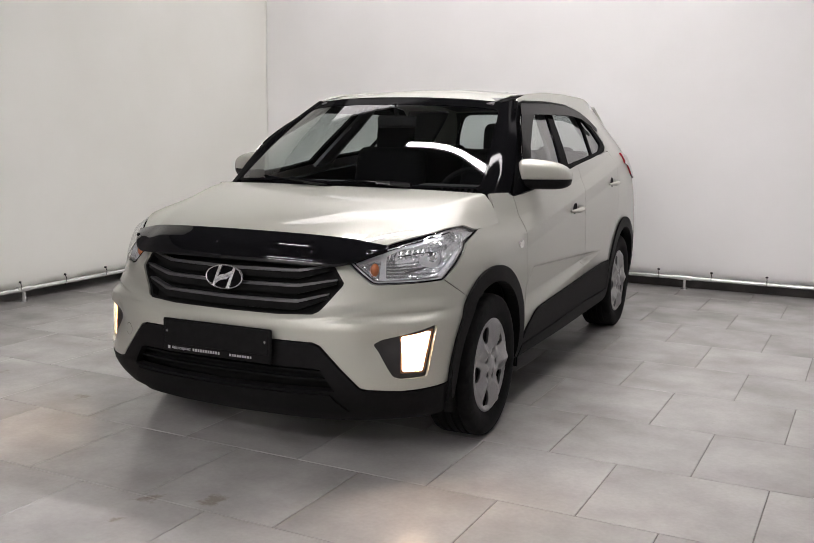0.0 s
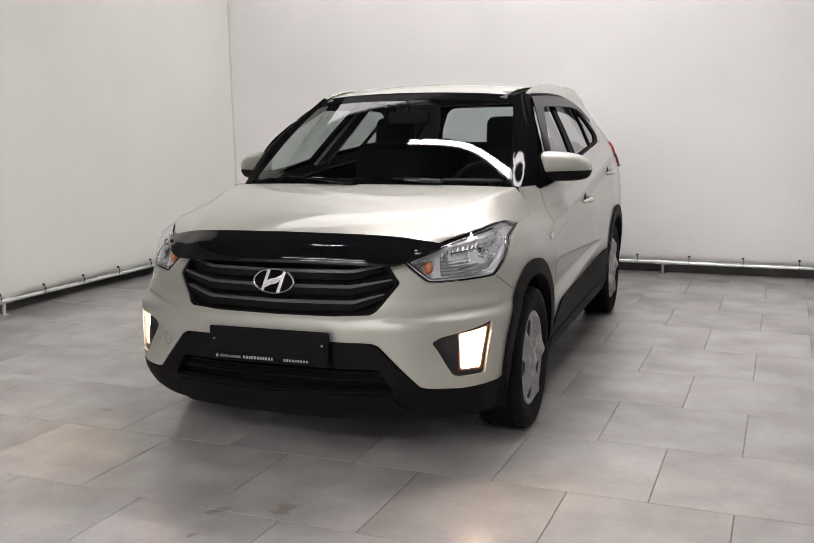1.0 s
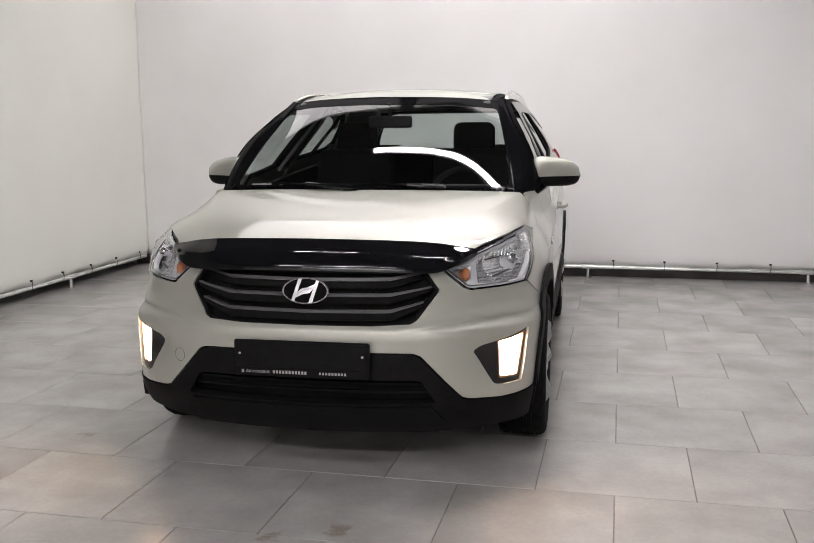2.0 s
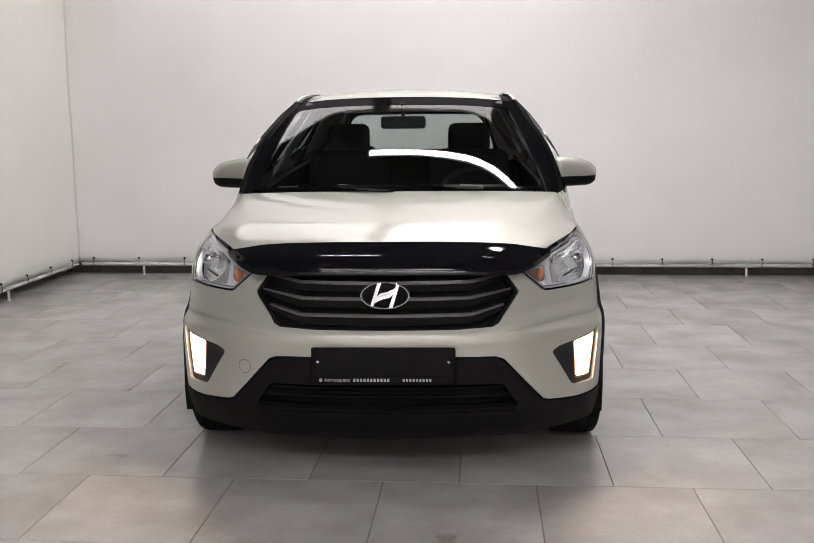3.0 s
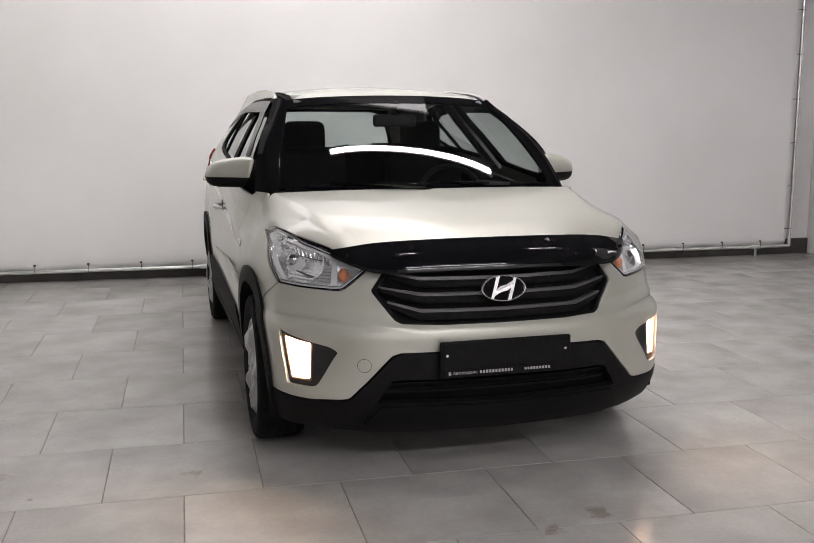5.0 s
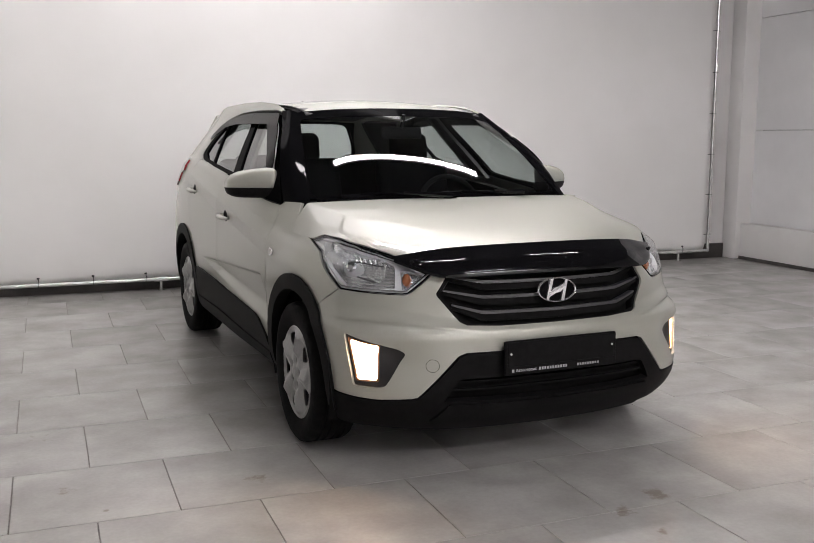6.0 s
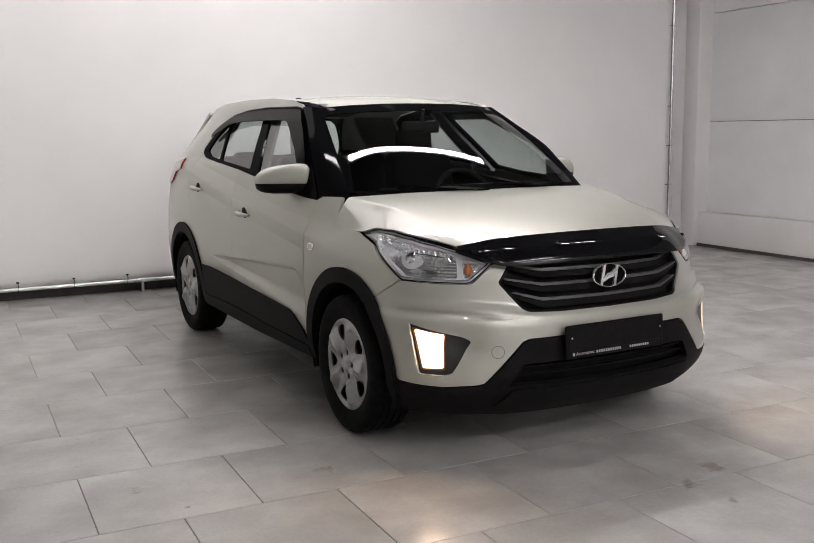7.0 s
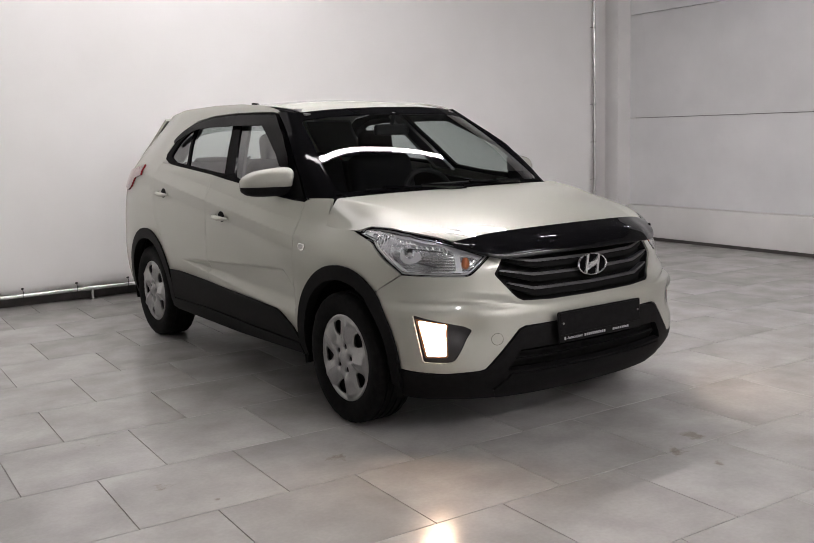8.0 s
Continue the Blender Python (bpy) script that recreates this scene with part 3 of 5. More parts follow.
def hermite(ts, vs, a):
    """Smooth value at a through a few keys."""
    n = len(ts)
    d = [(vs[i + 1] - vs[i]) / (ts[i + 1] - ts[i]) for i in range(n - 1)]
    m = [d[0]] + [0.0] * (n - 2) + [d[-1]]
    for i in range(1, n - 1):
        if d[i - 1] * d[i] > 0:
            h0, h1 = ts[i] - ts[i - 1], ts[i + 1] - ts[i]
            m[i] = 3 * (h0 + h1) / ((2 * h1 + h0) / d[i - 1] + (h1 + 2 * h0) / d[i])
    k = 0
    while k < n - 2 and a > ts[k + 1]:
        k += 1
    h = ts[k + 1] - ts[k]
    u = (a - ts[k]) / h
    return vs[k] * (1 + 2 * u) * (1 - u) ** 2 + m[k] * h * u * (1 - u) ** 2 + vs[k + 1] * u * u * (3 - 2 * u) + m[k + 1] * h * u * u * (u - 1)


def loft(curves, us):
    """A surface across several space curves: u across (at us), v along."""
    cs = [space_curve(c) for c in curves]

    def f(u, v):
        p = [c(min(max(v, -.01), 1.01)).tolist() for c in cs]
        a = abs(u)
        if len(p) == 2:
            q = [p[0][i] + (p[1][i] - p[0][i]) * a for i in range(3)]
        else:
            q = [hermite(us, [c[i] for c in p], a) for i in range(3)]
        return (-q[0] if u < 0 else q[0], q[1], q[2])
    return f


def spline_rows(ts):
    """Matrix from key values to the second derivatives of the natural cubic through them."""
    n, h = len(ts), np.diff(np.array(ts, float))
    A, B = np.eye(n), np.zeros((n, n))
    for i in range(1, n - 1):
        A[i, i - 1:i + 2] = h[i - 1] / 6, (h[i - 1] + h[i]) / 3, h[i] / 6
        B[i, i - 1:i + 2] = 1 / h[i - 1], -1 / h[i - 1] - 1 / h[i], 1 / h[i]
    return np.linalg.solve(A, B)


def spline(ts, K, vals, a):
    """Natural cubic through vals (keys first) at the places a; vals may differ from place to place."""
    ts = np.array(ts, float)
    k = np.clip(np.searchsorted(ts, a) - 1, 0, len(ts) - 2)
    h = ts[k + 1] - ts[k]
    A, B = (ts[k + 1] - a) / h, (a - ts[k]) / h
    M = np.tensordot(K, vals, axes=(1, 0))
    if vals.ndim == 2:
        y0, y1, m0, m1 = vals[k].T, vals[k + 1].T, M[k].T, M[k + 1].T
    else:
        j = np.arange(len(a))
        y0, y1, m0, m1 = vals[k, :, j].T, vals[k + 1, :, j].T, M[k, :, j].T, M[k + 1, :, j].T
    return A * y0 + B * y1 + ((A ** 3 - A) * m0 + (B ** 3 - B) * m1) * h * h / 6


def both_sides(curve):
    """A curve from the centre line outwards, carried on to the other side."""
    return [(-x, y, z) for x, y, z in reversed(curve[1:])] + curve


def smooth_loft(curves, us, whole=False):
    """Like loft, with curvature that runs on smoothly both ways; whole: also across the centre line."""
    prep = []
    if whole:
        curves = [[(-x, y, z) for x, y, z in c] for c in reversed(curves[1:])] + curves
        us = [-a for a in reversed(us[1:])] + us
    for c in curves:
        p = np.array(c, float)
        t = np.concatenate([[0], np.cumsum(np.linalg.norm(np.diff(p, axis=0), axis=1))])
        t /= t[-1]
        prep.append((t, spline_rows(t), p))
    K = spline_rows(us)

    def many(u, v):
        a = np.abs(u)
        rows = np.stack([spline(t, k, p, v) for t, k, p in prep])
        q = spline(us, K, rows, a)
        x, y, z = q
        return np.stack([np.where(u < 0, -x, x), y, z], axis=1)

    def f(u, v):
        return tuple(many(np.array([float(u)]), np.array([float(v)]))[0].tolist())
    MANY[f] = many
    return f


car = thing("car", "beige-silver compact SUV with black grille and lit fog lamps", "car")
AX_F, AX_R, AX_Z = 0.0, 2.59, .315
CUT = .405

# front bumper cover, full width, with openings
half = on_side((.0001, -.8, .528), (.25, -.8, .528), (.405, -.775, .526), (.435, -.77, .515), (.52, -.74, .42), (.585, -.715, .352), (.61, -.71, .346),
               (.72, -.62, .336), (.837, -.463, .342), (.85, -.405, .345)) + on_side(*arc(AX_F, AX_Z, CUT, 175, 127, 10)) + \
    on_side((.833, -.28, .672), (.808, -.415, .750), (.70, -.53, .744), (.60, -.61, .742), (.58, -.62, .747), (.50, -.652, .822), (.40, -.70, .838), (.25, -.74, .842), (.0001, -.755, .845))
full = mirrored(half)
grille_half = on_side((.0001, -.76, .622), (.25, -.755, .623), (.39, -.74, .630), (.415, -.735, .642), (.49, -.68, .74), (.494, -.678, .752), (.455, -.69, .818), (.25, -.74, .826), (.0001, -.755, .828))
grille_hole = mirrored(grille_half)
fog_hole = rounded(on_side((.808, -.50, .590), (.64, -.645, .538), (.612, -.665, .520), (.69, -.64, .392), (.715, -.625, .383), (.797, -.547, .384)), .012)
bumper = patch("front_bumper", [full, grille_hole, fog_hole, [(-s, z) for s, z in fog_hole]], side_map(1), PAINT, car, .008, 0, .018)

tc = at(.535, -.74, .478)
ring = [(-tc[0] + .026 * math.cos(t), tc[1] + .026 * math.sin(t)) for t in [2 * math.pi * i / 28 for i in range(28)]]
patch("tow_eye_cover", [ring, [(-tc[0] + .0245 * math.cos(t), tc[1] + .0245 * math.sin(t)) for t in [2 * math.pi * i / 28 for i in range(28)]]], side_map(1), DARK, bumper, .02, .0006, .0)

# lower bumper in grained plastic
low_half = on_side((.0001, -.8, .522), (.25, -.8, .522), (.40, -.775, .520), (.43, -.77, .508), (.515, -.74, .414), (.582, -.715, .346), (.61, -.71, .340),
                   (.72, -.62, .330), (.837, -.463, .336), (.85, -.405, .339)) + on_side(*arc(AX_F, AX_Z, CUT, 177, 193, 4)) + \
    on_side((.83, -.44, .215), (.70, -.60, .205), (.52, -.70, .195), (.25, -.74, .19), (.0001, -.75, .188))
low_full = mirrored(low_half)
mouth_half = on_side((.0001, -.8, .425), (.40, -.77, .424), (.435, -.765, .418), (.49, -.75, .335), (.0001, -.8, .327))
mouth = mirrored(mouth_half)
patch("lower_bumper", [low_full, mouth], side_map(1), PLASTIC, car, .03, .004, .03, label="grained black plastic lower bumper")
lip_half = on_side((.0001, -.8, .318), (.47, -.75, .322), (.535, -.72, .25), (.50, -.71, .205), (.0001, -.75, .196))
patch("front_lip", [mirrored(lip_half)], side_map(1), PLASTIC, car, .04, .014, .012)
mo = [(s * 1.04, .374 + (z - .374) * 1.3) for s, z in mouth]
patch("air_inlet", [mo], side_map(1), DARK, car, .05, -.05, 0)
for zz in (.372, .405):
    w = .50 - (zz - .33) * .55
    bar = [(-w, zz - .004), (w, zz - .004), (w, zz + .004), (-w, zz + .004)]
    patch("inlet_bar", [bar], side_map(1), DARK, car, .05, -.02, .02)

# grille with chevron slats
patch("grille_back", [[(s * 1.03, .725 + (z - .725) * 1.1) for s, z in grille_hole]], side_map(1), DARK, car, .05, -.045, 0)


def slat(z, w, rise, off, h=.012):
    """A grille bar, level in the middle and bent up towards its ends."""
    k = [(-w, z + rise), (-.33, z), (0, z - .004), (.33, z), (w, z + rise)]
    up = [(u, v + h * (.55 if abs(u) > .34 else 1)) for u, v in reversed(k)]
    patch("grille_slat", [k + up], side_map(1), SLAT_GREY, grille, .03, off, .03)
    lo = [(u, v - .0) for u, v in k] + [(u, v - .026 + (.012 if abs(u) > .34 else 0)) for u, v in reversed(k)]
    patch("slat_face", [lo], side_map(1), DARK, grille, .03, off - .006, .02)


frame_in = [(s * .972, .725 + (z - .725) * .93) for s, z in grille_hole]
grille = patch("grille", [grille_hole, frame_in], side_map(1), PLASTIC, car, .03, -.008, .03, label="black grille with bent grey slats")
for z, w, rise in ((.790, .475, .026), (.730, .495, .030), (.670, .46, .034)):
    slat(z, w, rise, -.006)

# emblem: an oval ring with a slanted shape in it
def emblem():
    bm = bmesh.new()
    cx, cz, a, b = 0.0, .752, .094, .049

    def P(u, w, d=0.0):
        x, y = body(abs(u), w)
        return Vector((math.copysign(float(x), u), float(y) - .012 - d, w))
    n = 48
    rows = []
    for i in range(n):
        t = 2 * math.pi * i / n
        row = []
        for j in range(8):
            q = 2 * math.pi * j / 8
            r = 1 - .044 + .044 * math.cos(q)
            row.append(bm.verts.new(P(cx + a * r * math.cos(t), cz + b * r * math.sin(t) * (1 - .05 + .05 * math.cos(q)) / r, .007 + .006 * math.sin(q))))
        rows.append(row)
    for i in range(n):
        for j in range(8):
            bm.faces.new((rows[i][j], rows[(i + 1) % n][j], rows[(i + 1) % n][(j + 1) % 8], rows[i][(j + 1) % 8]))
    ring = part("emblem_ring", bm, EMBLEM, grille, "chrome oval ring")
    bm = bmesh.new()
    for pts in ([(-.055, -.037), (-.044, -.040), (-.014, .044), (-.029, .043)], [(.014, -.044), (.029, -.043), (.055, .037), (.044, .040)],
                [(-.040, -.027), (-.010, -.013), (.016, -.008), (.042, .014), (.040, .027), (.010, .013), (-.016, .008), (-.042, -.014)]):
        f0 = [bm.verts.new(P(u, cz + w, .012)) for u, w in pts]
        f1 = [bm.verts.new(P(u, cz + w, 0)) for u, w in pts]
        bm.faces.new(f0)
        for i in range(len(pts)):
            j = (i + 1) % len(pts)
            bm.faces.new((f0[i], f0[j], f1[j], f1[i]))
    part("emblem_shape", bm, EMBLEM, ring, "", False)
    bm = bmesh.new()
    cv = bm.verts.new(P(0.0001, cz, .002))
    rim_v = [bm.verts.new(P(a * .95 * math.cos(t), cz + b * .95 * math.sin(t), .002)) for t in [2 * math.pi * i / n for i in range(n)]]
    for i in range(n):
        bm.faces.new((cv, rim_v[i], rim_v[(i + 1) % n]))
    part("emblem_back", bm, BLACK_TRIM, ring)


emblem()

# number plate holder, its writing as bars
def plate():
    bm = bmesh.new()
    lean = Matrix.Rotation(radians(-3), 4, "X")
    box_mesh(bm, (.522, .012, .138), (0, 0, 0), .008, 3)
    holder = part("plate_holder", bm, PLASTIC, car, "black empty number plate holder")
    holder.matrix_basis = Matrix.Translation((-.006, -.826, .502)) @ lean
    bm = bmesh.new()
    box_mesh(bm, (.50, .004, .098), (0, -.0065, .014), .003, 1)
    part("plate_back", bm, PLASTIC, holder)
    for x in (-.236, .236):
        bm = bmesh.new()
        tube_mesh(bm, [(x, -.006, .018), (x, -.0115, .018)], [.0065, .005], 12)
        part("screw", bm, CHROME, holder)
    for x, w, h in ((-.226, .016, .014), (-.043, .135, .013), (.122, .108, .011)):
        n = max(1, round(w / .0125))
        bm = bmesh.new()
        for i in range(n):
            box_mesh(bm, (w / n * .6, .0016, h * .85), (x - w / 2 + w * (i + .5) / n, -.0068, -.050))
        part("print_bar", bm, PLATE_WHITE, holder, smooth=False)
    lettering("Автосервис", .0165, (-.166, -.0068, -.050), PLATE_WHITE, holder)


plate()

for sg in (1, -1):
    m = side_map(sg)
    # fog lamp: deep frame, lit glass
    fog = patch("fog_lamp", [fog_hole, rounded(on_side((.797, -.505, .574), (.697, -.605, .550), (.707, -.615, .404), (.788, -.548, .400)), .010)],
                m, FOG_HOUSING, car, .02, -.012, .05, label="dark fog lamp housing with lit glass")
    # rim coloured orange for the glow round the lit glass
    patch("glass_rim", [rounded(on_side((.799, -.505, .576), (.695, -.605, .552), (.706, -.615, .402), (.790, -.548, .398)), .010), rounded(on_side((.790, -.515, .565), (.703, -.600, .545), (.713, -.608, .411), (.782, -.555, .407)), .010)],
          m, RIM_GLOW_TINT, fog, .02, -.013, .012)
    patch("lamp_glass", [rounded(on_side((.800, -.505, .577), (.694, -.605, .553), (.705, -.615, .401), (.791, -.548, .397)), .010)], m, FOG_GLOW, fog, .02, -.030, .004)
    patch("fog_well", [[(s, z) for s, z in fog_hole]], m, FOG_HOUSING, fog, .03, -.06, 0)

    # headlamp
    outline = on_side((.50, -.652, .829), (.586, -.615, .750), (.605, -.605, .746), (.70, -.53, .748), (.806, -.415, .754), (.845, -.20, .885), (.798, -.064, .914), (.779, -.11, .935),
                      (.767, -.155, .943), (.756, -.255, .940), (.718, -.355, .927), (.669, -.458, .907), (.616, -.538, .884), (.56, -.60, .858))
    rim = inset(outline, .003)
    lamp = patch("headlamp", [outline], m, LAMP_SILVER, car, .03, -.062, .0, label="clear headlamp with chrome reflector and amber indicator")
    patch("seal", [outline, rim], m, BLACK_TRIM, lamp, .02, -.001, .004)
    lens = patch("lens", [rim], m, LENS, lamp, .02, .003, .004)
    lens.visible_shadow = False
    cell = rounded(on_side((.628, -.58, .764), (.70, -.53, .762), (.792, -.43, .770), (.828, -.27, .850), (.79, -.20, .905), (.745, -.30, .914), (.715, -.375, .906), (.655, -.485, .882), (.622, -.555, .856)), .012)
    amb = rounded(on_side((.532, -.645, .819), (.586, -.612, .766), (.608, -.60, .762), (.606, -.575, .838), (.57, -.60, .838)), .008)
    patch("bezel", [rim, cell, amb], m, LAMP_SILVER, lamp, .012, -.014, .022, label="bright silver lamp surround")
    edge = inset(outline, .010)
    patch("chrome_line", [edge, inset(outline, .0145)], m, CHROME, lamp, .02, -.009, .006)
    # the main reflector: a fluted bowl
    cs, cz = sum(p[0] for p in cell) / len(cell), .828

    def bowl_map(s, z, m=m, cs=cs):
        x, y, zz = m(s, z)
        r = min(1, math.hypot((s - cs - .03) / .20, (z - cz) / .085))
        d = .060 * (1 - r * r) + .026
        if z > cz:
            d += .004 * math.sin(s * 260) * min(1, (z - cz) / .015)
        else:
            d += .0008 * math.sin(z * 500)
        return (x - sg * d * .45, y + d * .9, zz)
    big = [(cs + (s - cs) * 1.08, cz + (z - cz) * 1.10) for s, z in cell]
    patch("reflector", [big], bowl_map, REFLECTOR, lamp, .006, 0, 0)
    for k in range(1):
        a, b = .884 - .015 * k, .857 - .012 * k
        rib = on_side((.775, -.30, a - .004), (.70, -.44, a - .016), (.645, -.53, b), (.645, -.53, b - .004), (.70, -.44, a - .020), (.775, -.30, a - .008))
        patch("lamp_rib", [rib], m, CHROME, lamp, .02, -.026, .010)
    rib = on_side((.65, -.56, .782), (.70, -.52, .796), (.76, -.46, .812), (.76, -.46, .806), (.70, -.52, .789), (.65, -.56, .776))
    patch("lamp_rib", [rib], m, SLAT_GREY, lamp, .02, -.030, .010)
    ind = patch("indicator", [[(cs + (s - cs) * 1.0, z) for s, z in amb]], m, REFLECTOR, lamp, .02, -.034, .01)
    p = Vector(m(*at(.585, -.60, .797)))
    bm = bmesh.new()
    bmesh.ops.create_uvsphere(bm, u_segments=14, v_segments=10, radius=.019)
    bmesh.ops.transform(bm, matrix=Matrix.Translation(p + Vector((-sg * .008, .020, 0))) @ Matrix.Diagonal((.9, 1, 1.35, 1)), verts=bm.verts[:])
    part("bulb", bm, AMBER, ind, "amber bulb")
    p = Vector(m(*at(.765, -.44, .835)))
    bm = bmesh.new()
    tube_mesh(bm, [p + Vector((-sg * .04, .085, 0)), p + Vector((-sg * .014, .036, 0)), p + Vector((-sg * .010, .028, 0))], [.022, .020, .010], 16)
    part("bulb", bm, CHROME, lamp, "bulb cap")

    # front wing
    wing = on_side((.806, -.408, .752), (.832, -.275, .672)) + on_side(*arc(AX_F, AX_Z, CUT, 124, 2, 26)) + \
        on_side((.452, .335), (.458, .40), (.463, .6), (.452, .8), (.444, .92), (.425, 1.03), (.40, 1.048), (.2295, 1.053), (.2235, .99), (.2195, .933), (.19, .930), (.06, .922), (-.04, .917), (.845, -.19, .878))
    patch("front_wing", [wing], m, PAINT, car, .025, 0, .014)
    # doors
    fd = on_side((.456, .335), (.462, .40), (.467, .6), (.456, .8), (.448, .92), (.429, 1.03), (.52, 1.036), (.80, 1.066), (1.2, 1.108), (1.558, 1.142), (1.562, .9), (1.552, .30), (.50, .30))
    door = patch("front_door", [fd], m, PAINT, car, .009, 0, .014)
    rd = on_side((1.555, .30), (1.565, .9), (1.561, 1.143), (1.9, 1.168), (2.2, 1.188), (2.358, 1.201), (2.45, 1.200), (2.50, 1.12), (2.49, 1.0), (2.42, .86), (2.27, .66), (2.17, .45), (2.14, .30))
    rdoor = patch("rear_door", [rd], m, PAINT, car, .010, 0, .014)
    # quarter panel with the roof rail in one piece
    q = on_side((2.142, .30), (2.172, .45), (2.272, .658), (2.422, .858), (2.492, 1.0), (2.502, 1.12)) + \
        on_side((2.452, 1.206), (2.36, 1.202), (2.362, 1.208), (2.442, 1.232), (2.467, 1.262), (2.428, 1.337), (2.338, 1.418), (2.20, 1.472), (1.95, 1.500), (1.6, 1.508), (1.15, 1.501), (1.06, 1.490)) + \
        on_side((1.052, 1.496), (1.10, 1.514), (1.25, 1.538), (1.6, 1.560), (2.0, 1.565), (2.5, 1.553), (2.78, 1.530)) + \
        on_side((.55, 2.98, 1.505), (.57, 3.12, 1.44), (.58, 3.17, 1.39), (.62, 3.22, 1.3), (.64, 3.25, 1.2), (.70, 3.34, 1.0), (.72, 3.36, .6), (.74, 3.3, .30), (.86, 2.98, .30)) + on_side(*arc(AX_R, AX_Z, CUT, 0, 180, 26))
    patch("rear_quarter", [q], m, PAINT, car, .03, 0, .014)
    # black window surround, glass
    dlo = on_side((.43, 1.035), (.80, 1.068), (1.2, 1.112), (1.6, 1.150), (2.1, 1.184), (2.36, 1.206), (2.44, 1.230), (2.465, 1.262), (2.425, 1.335), (2.335, 1.415), (2.20, 1.468), (1.95, 1.496), (1.6, 1.504), (1.15, 1.497), (1.07, 1.487), (.885, 1.40), (.69, 1.29), (.52, 1.16))
    g1 = rounded(on_side((.60, 1.083), (1.0, 1.110), (1.245, 1.140), (1.475, 1.40), (1.535, 1.475), (1.10, 1.468), (.93, 1.385), (.75, 1.28), (.60, 1.17)), .012)
    g2 = rounded(on_side((1.395, 1.154), (1.985, 1.194), (2.135, 1.36), (2.16, 1.425), (2.0, 1.462), (1.645, 1.477)), .015)
    g3 = rounded(on_side((2.022, 1.198), (2.24, 1.214), (2.37, 1.252), (2.345, 1.335), (2.26, 1.405), (2.19, 1.415), (2.165, 1.36)), .012)
    win = patch("window_frame", [dlo, g1, g2, g3], m, BLACK_TRIM, car, .03, -.004, .016, label="black window surround")
    for g in (g1, g2, g3):
        w = patch("side_glass", [[(s, z) for s, z in g]], m, GLASS, win, .04, -.012, 0)
        w.visible_shadow = False
    # rain visors
    v1 = rounded(on_side((1.065, 1.480), (1.602, 1.493), (1.588, 1.428), (1.16, 1.424), (1.09, 1.395), (.80, 1.262), (.70, 1.205), (.64, 1.192), (.60, 1.205), (.66, 1.262), (.80, 1.345), (.95, 1.425)), .014)
    v2 = rounded(on_side((1.608, 1.493), (1.95, 1.486), (2.19, 1.458), (2.34, 1.395), (2.40, 1.35), (2.37, 1.330), (2.26, 1.372), (2.12, 1.412), (1.9, 1.427), (1.594, 1.428)), .014)

    def visor_map(s, z, m=m, sg=sg):
        x, y, zz = m(s, z)
        return (x + sg * .018 * min(1.1, max(0, (1.50 - z) / .075)), y, zz)
    for v in (v1, v2):
        patch("rain_visor", [v], visor_map, SMOKE, win, .03, .004, .005, label="smoked plastic rain visor", back=True)

    # wheel arch flares and sill cladding
    for cy in (AX_F, AX_R):
        ring = arc(cy + .006, AX_Z, .443, -8, 188, 40) + arc(cy + .006, AX_Z, .374, 188, -8, 40)
        patch("arch_flare", [on_side(*ring)], m, PLASTIC, car, .03, .012, .05, label="grained black plastic wheel arch flare")
    clad = on_side((.455, .345), (.50, .385), (.62, .447), (.68, .462), (.9, .472), (1.25, .487), (1.6, .506), (2.0, .52), (2.17, .515), (2.16, .33), (1.6, .338), (1.0, .322), (.44, .318))
    patch("sill_cladding", [clad], m, PLASTIC, car, .03, .011, .012, label="grained black plastic sill cladding")
    sill = on_side((.44, .312), (1.0, .316), (1.6, .332), (2.16, .324), (2.16, .255), (1.2, .245), (.42, .262))
    patch("sill", [sill], m, PLASTIC, car, .03, .016, .05)
    # dark inner skin
    skin = on_side((.0001, -.75, .22), (.5, -.7, .22), (.83, -.44, .24), (.85, -.41, .30)) + on_side(*arc(AX_F, AX_Z, .415, 180, 0, 20)) + on_side((.43, .25), (1.2, .24), (2.16, .25)) + \
        on_side(*arc(AX_R, AX_Z, .415, 180, 0, 20)) + on_side((3.02, .3), (.0001, 3.4, .3), (.0001, 3.4, 1.05), (.7, 3.3, 1.1), (2.9, 1.16), (2.2, 1.15), (1.2, 1.07), (.45, 1.0), (.2, .90), (-.1, .88), (.806, -.42, .74), (.58, -.63, .73), (.0001, -.755, .60))
    patch("inner_skin", [skin], m, DARK, car, .06, -.075, 0)

    # tail lamp, wraps from the flank to the tail
    tl = on_side((.87, 2.76, 1.185), (.86, 2.95, 1.165), (.80, 3.2, 1.13), (.75, 3.27, 1.04), (.84, 3.04, 1.0), (.86, 2.97, 1.03), (.87, 2.93, 1.09), (.87, 2.77, 1.115))
    patch("tail_lamp", [tl], m, RED_LENS, car, .02, .012, .03, label="red tail lamp")
    # side marker
    mk = rounded(on_side((.328, .828), (.385, .835), (.40, .815), (.375, .796), (.34, .800)), .012)
    mk_ob = patch("side_marker", [mk], m, CHROME, car, .01, .006, .008, label="small clear side marker")
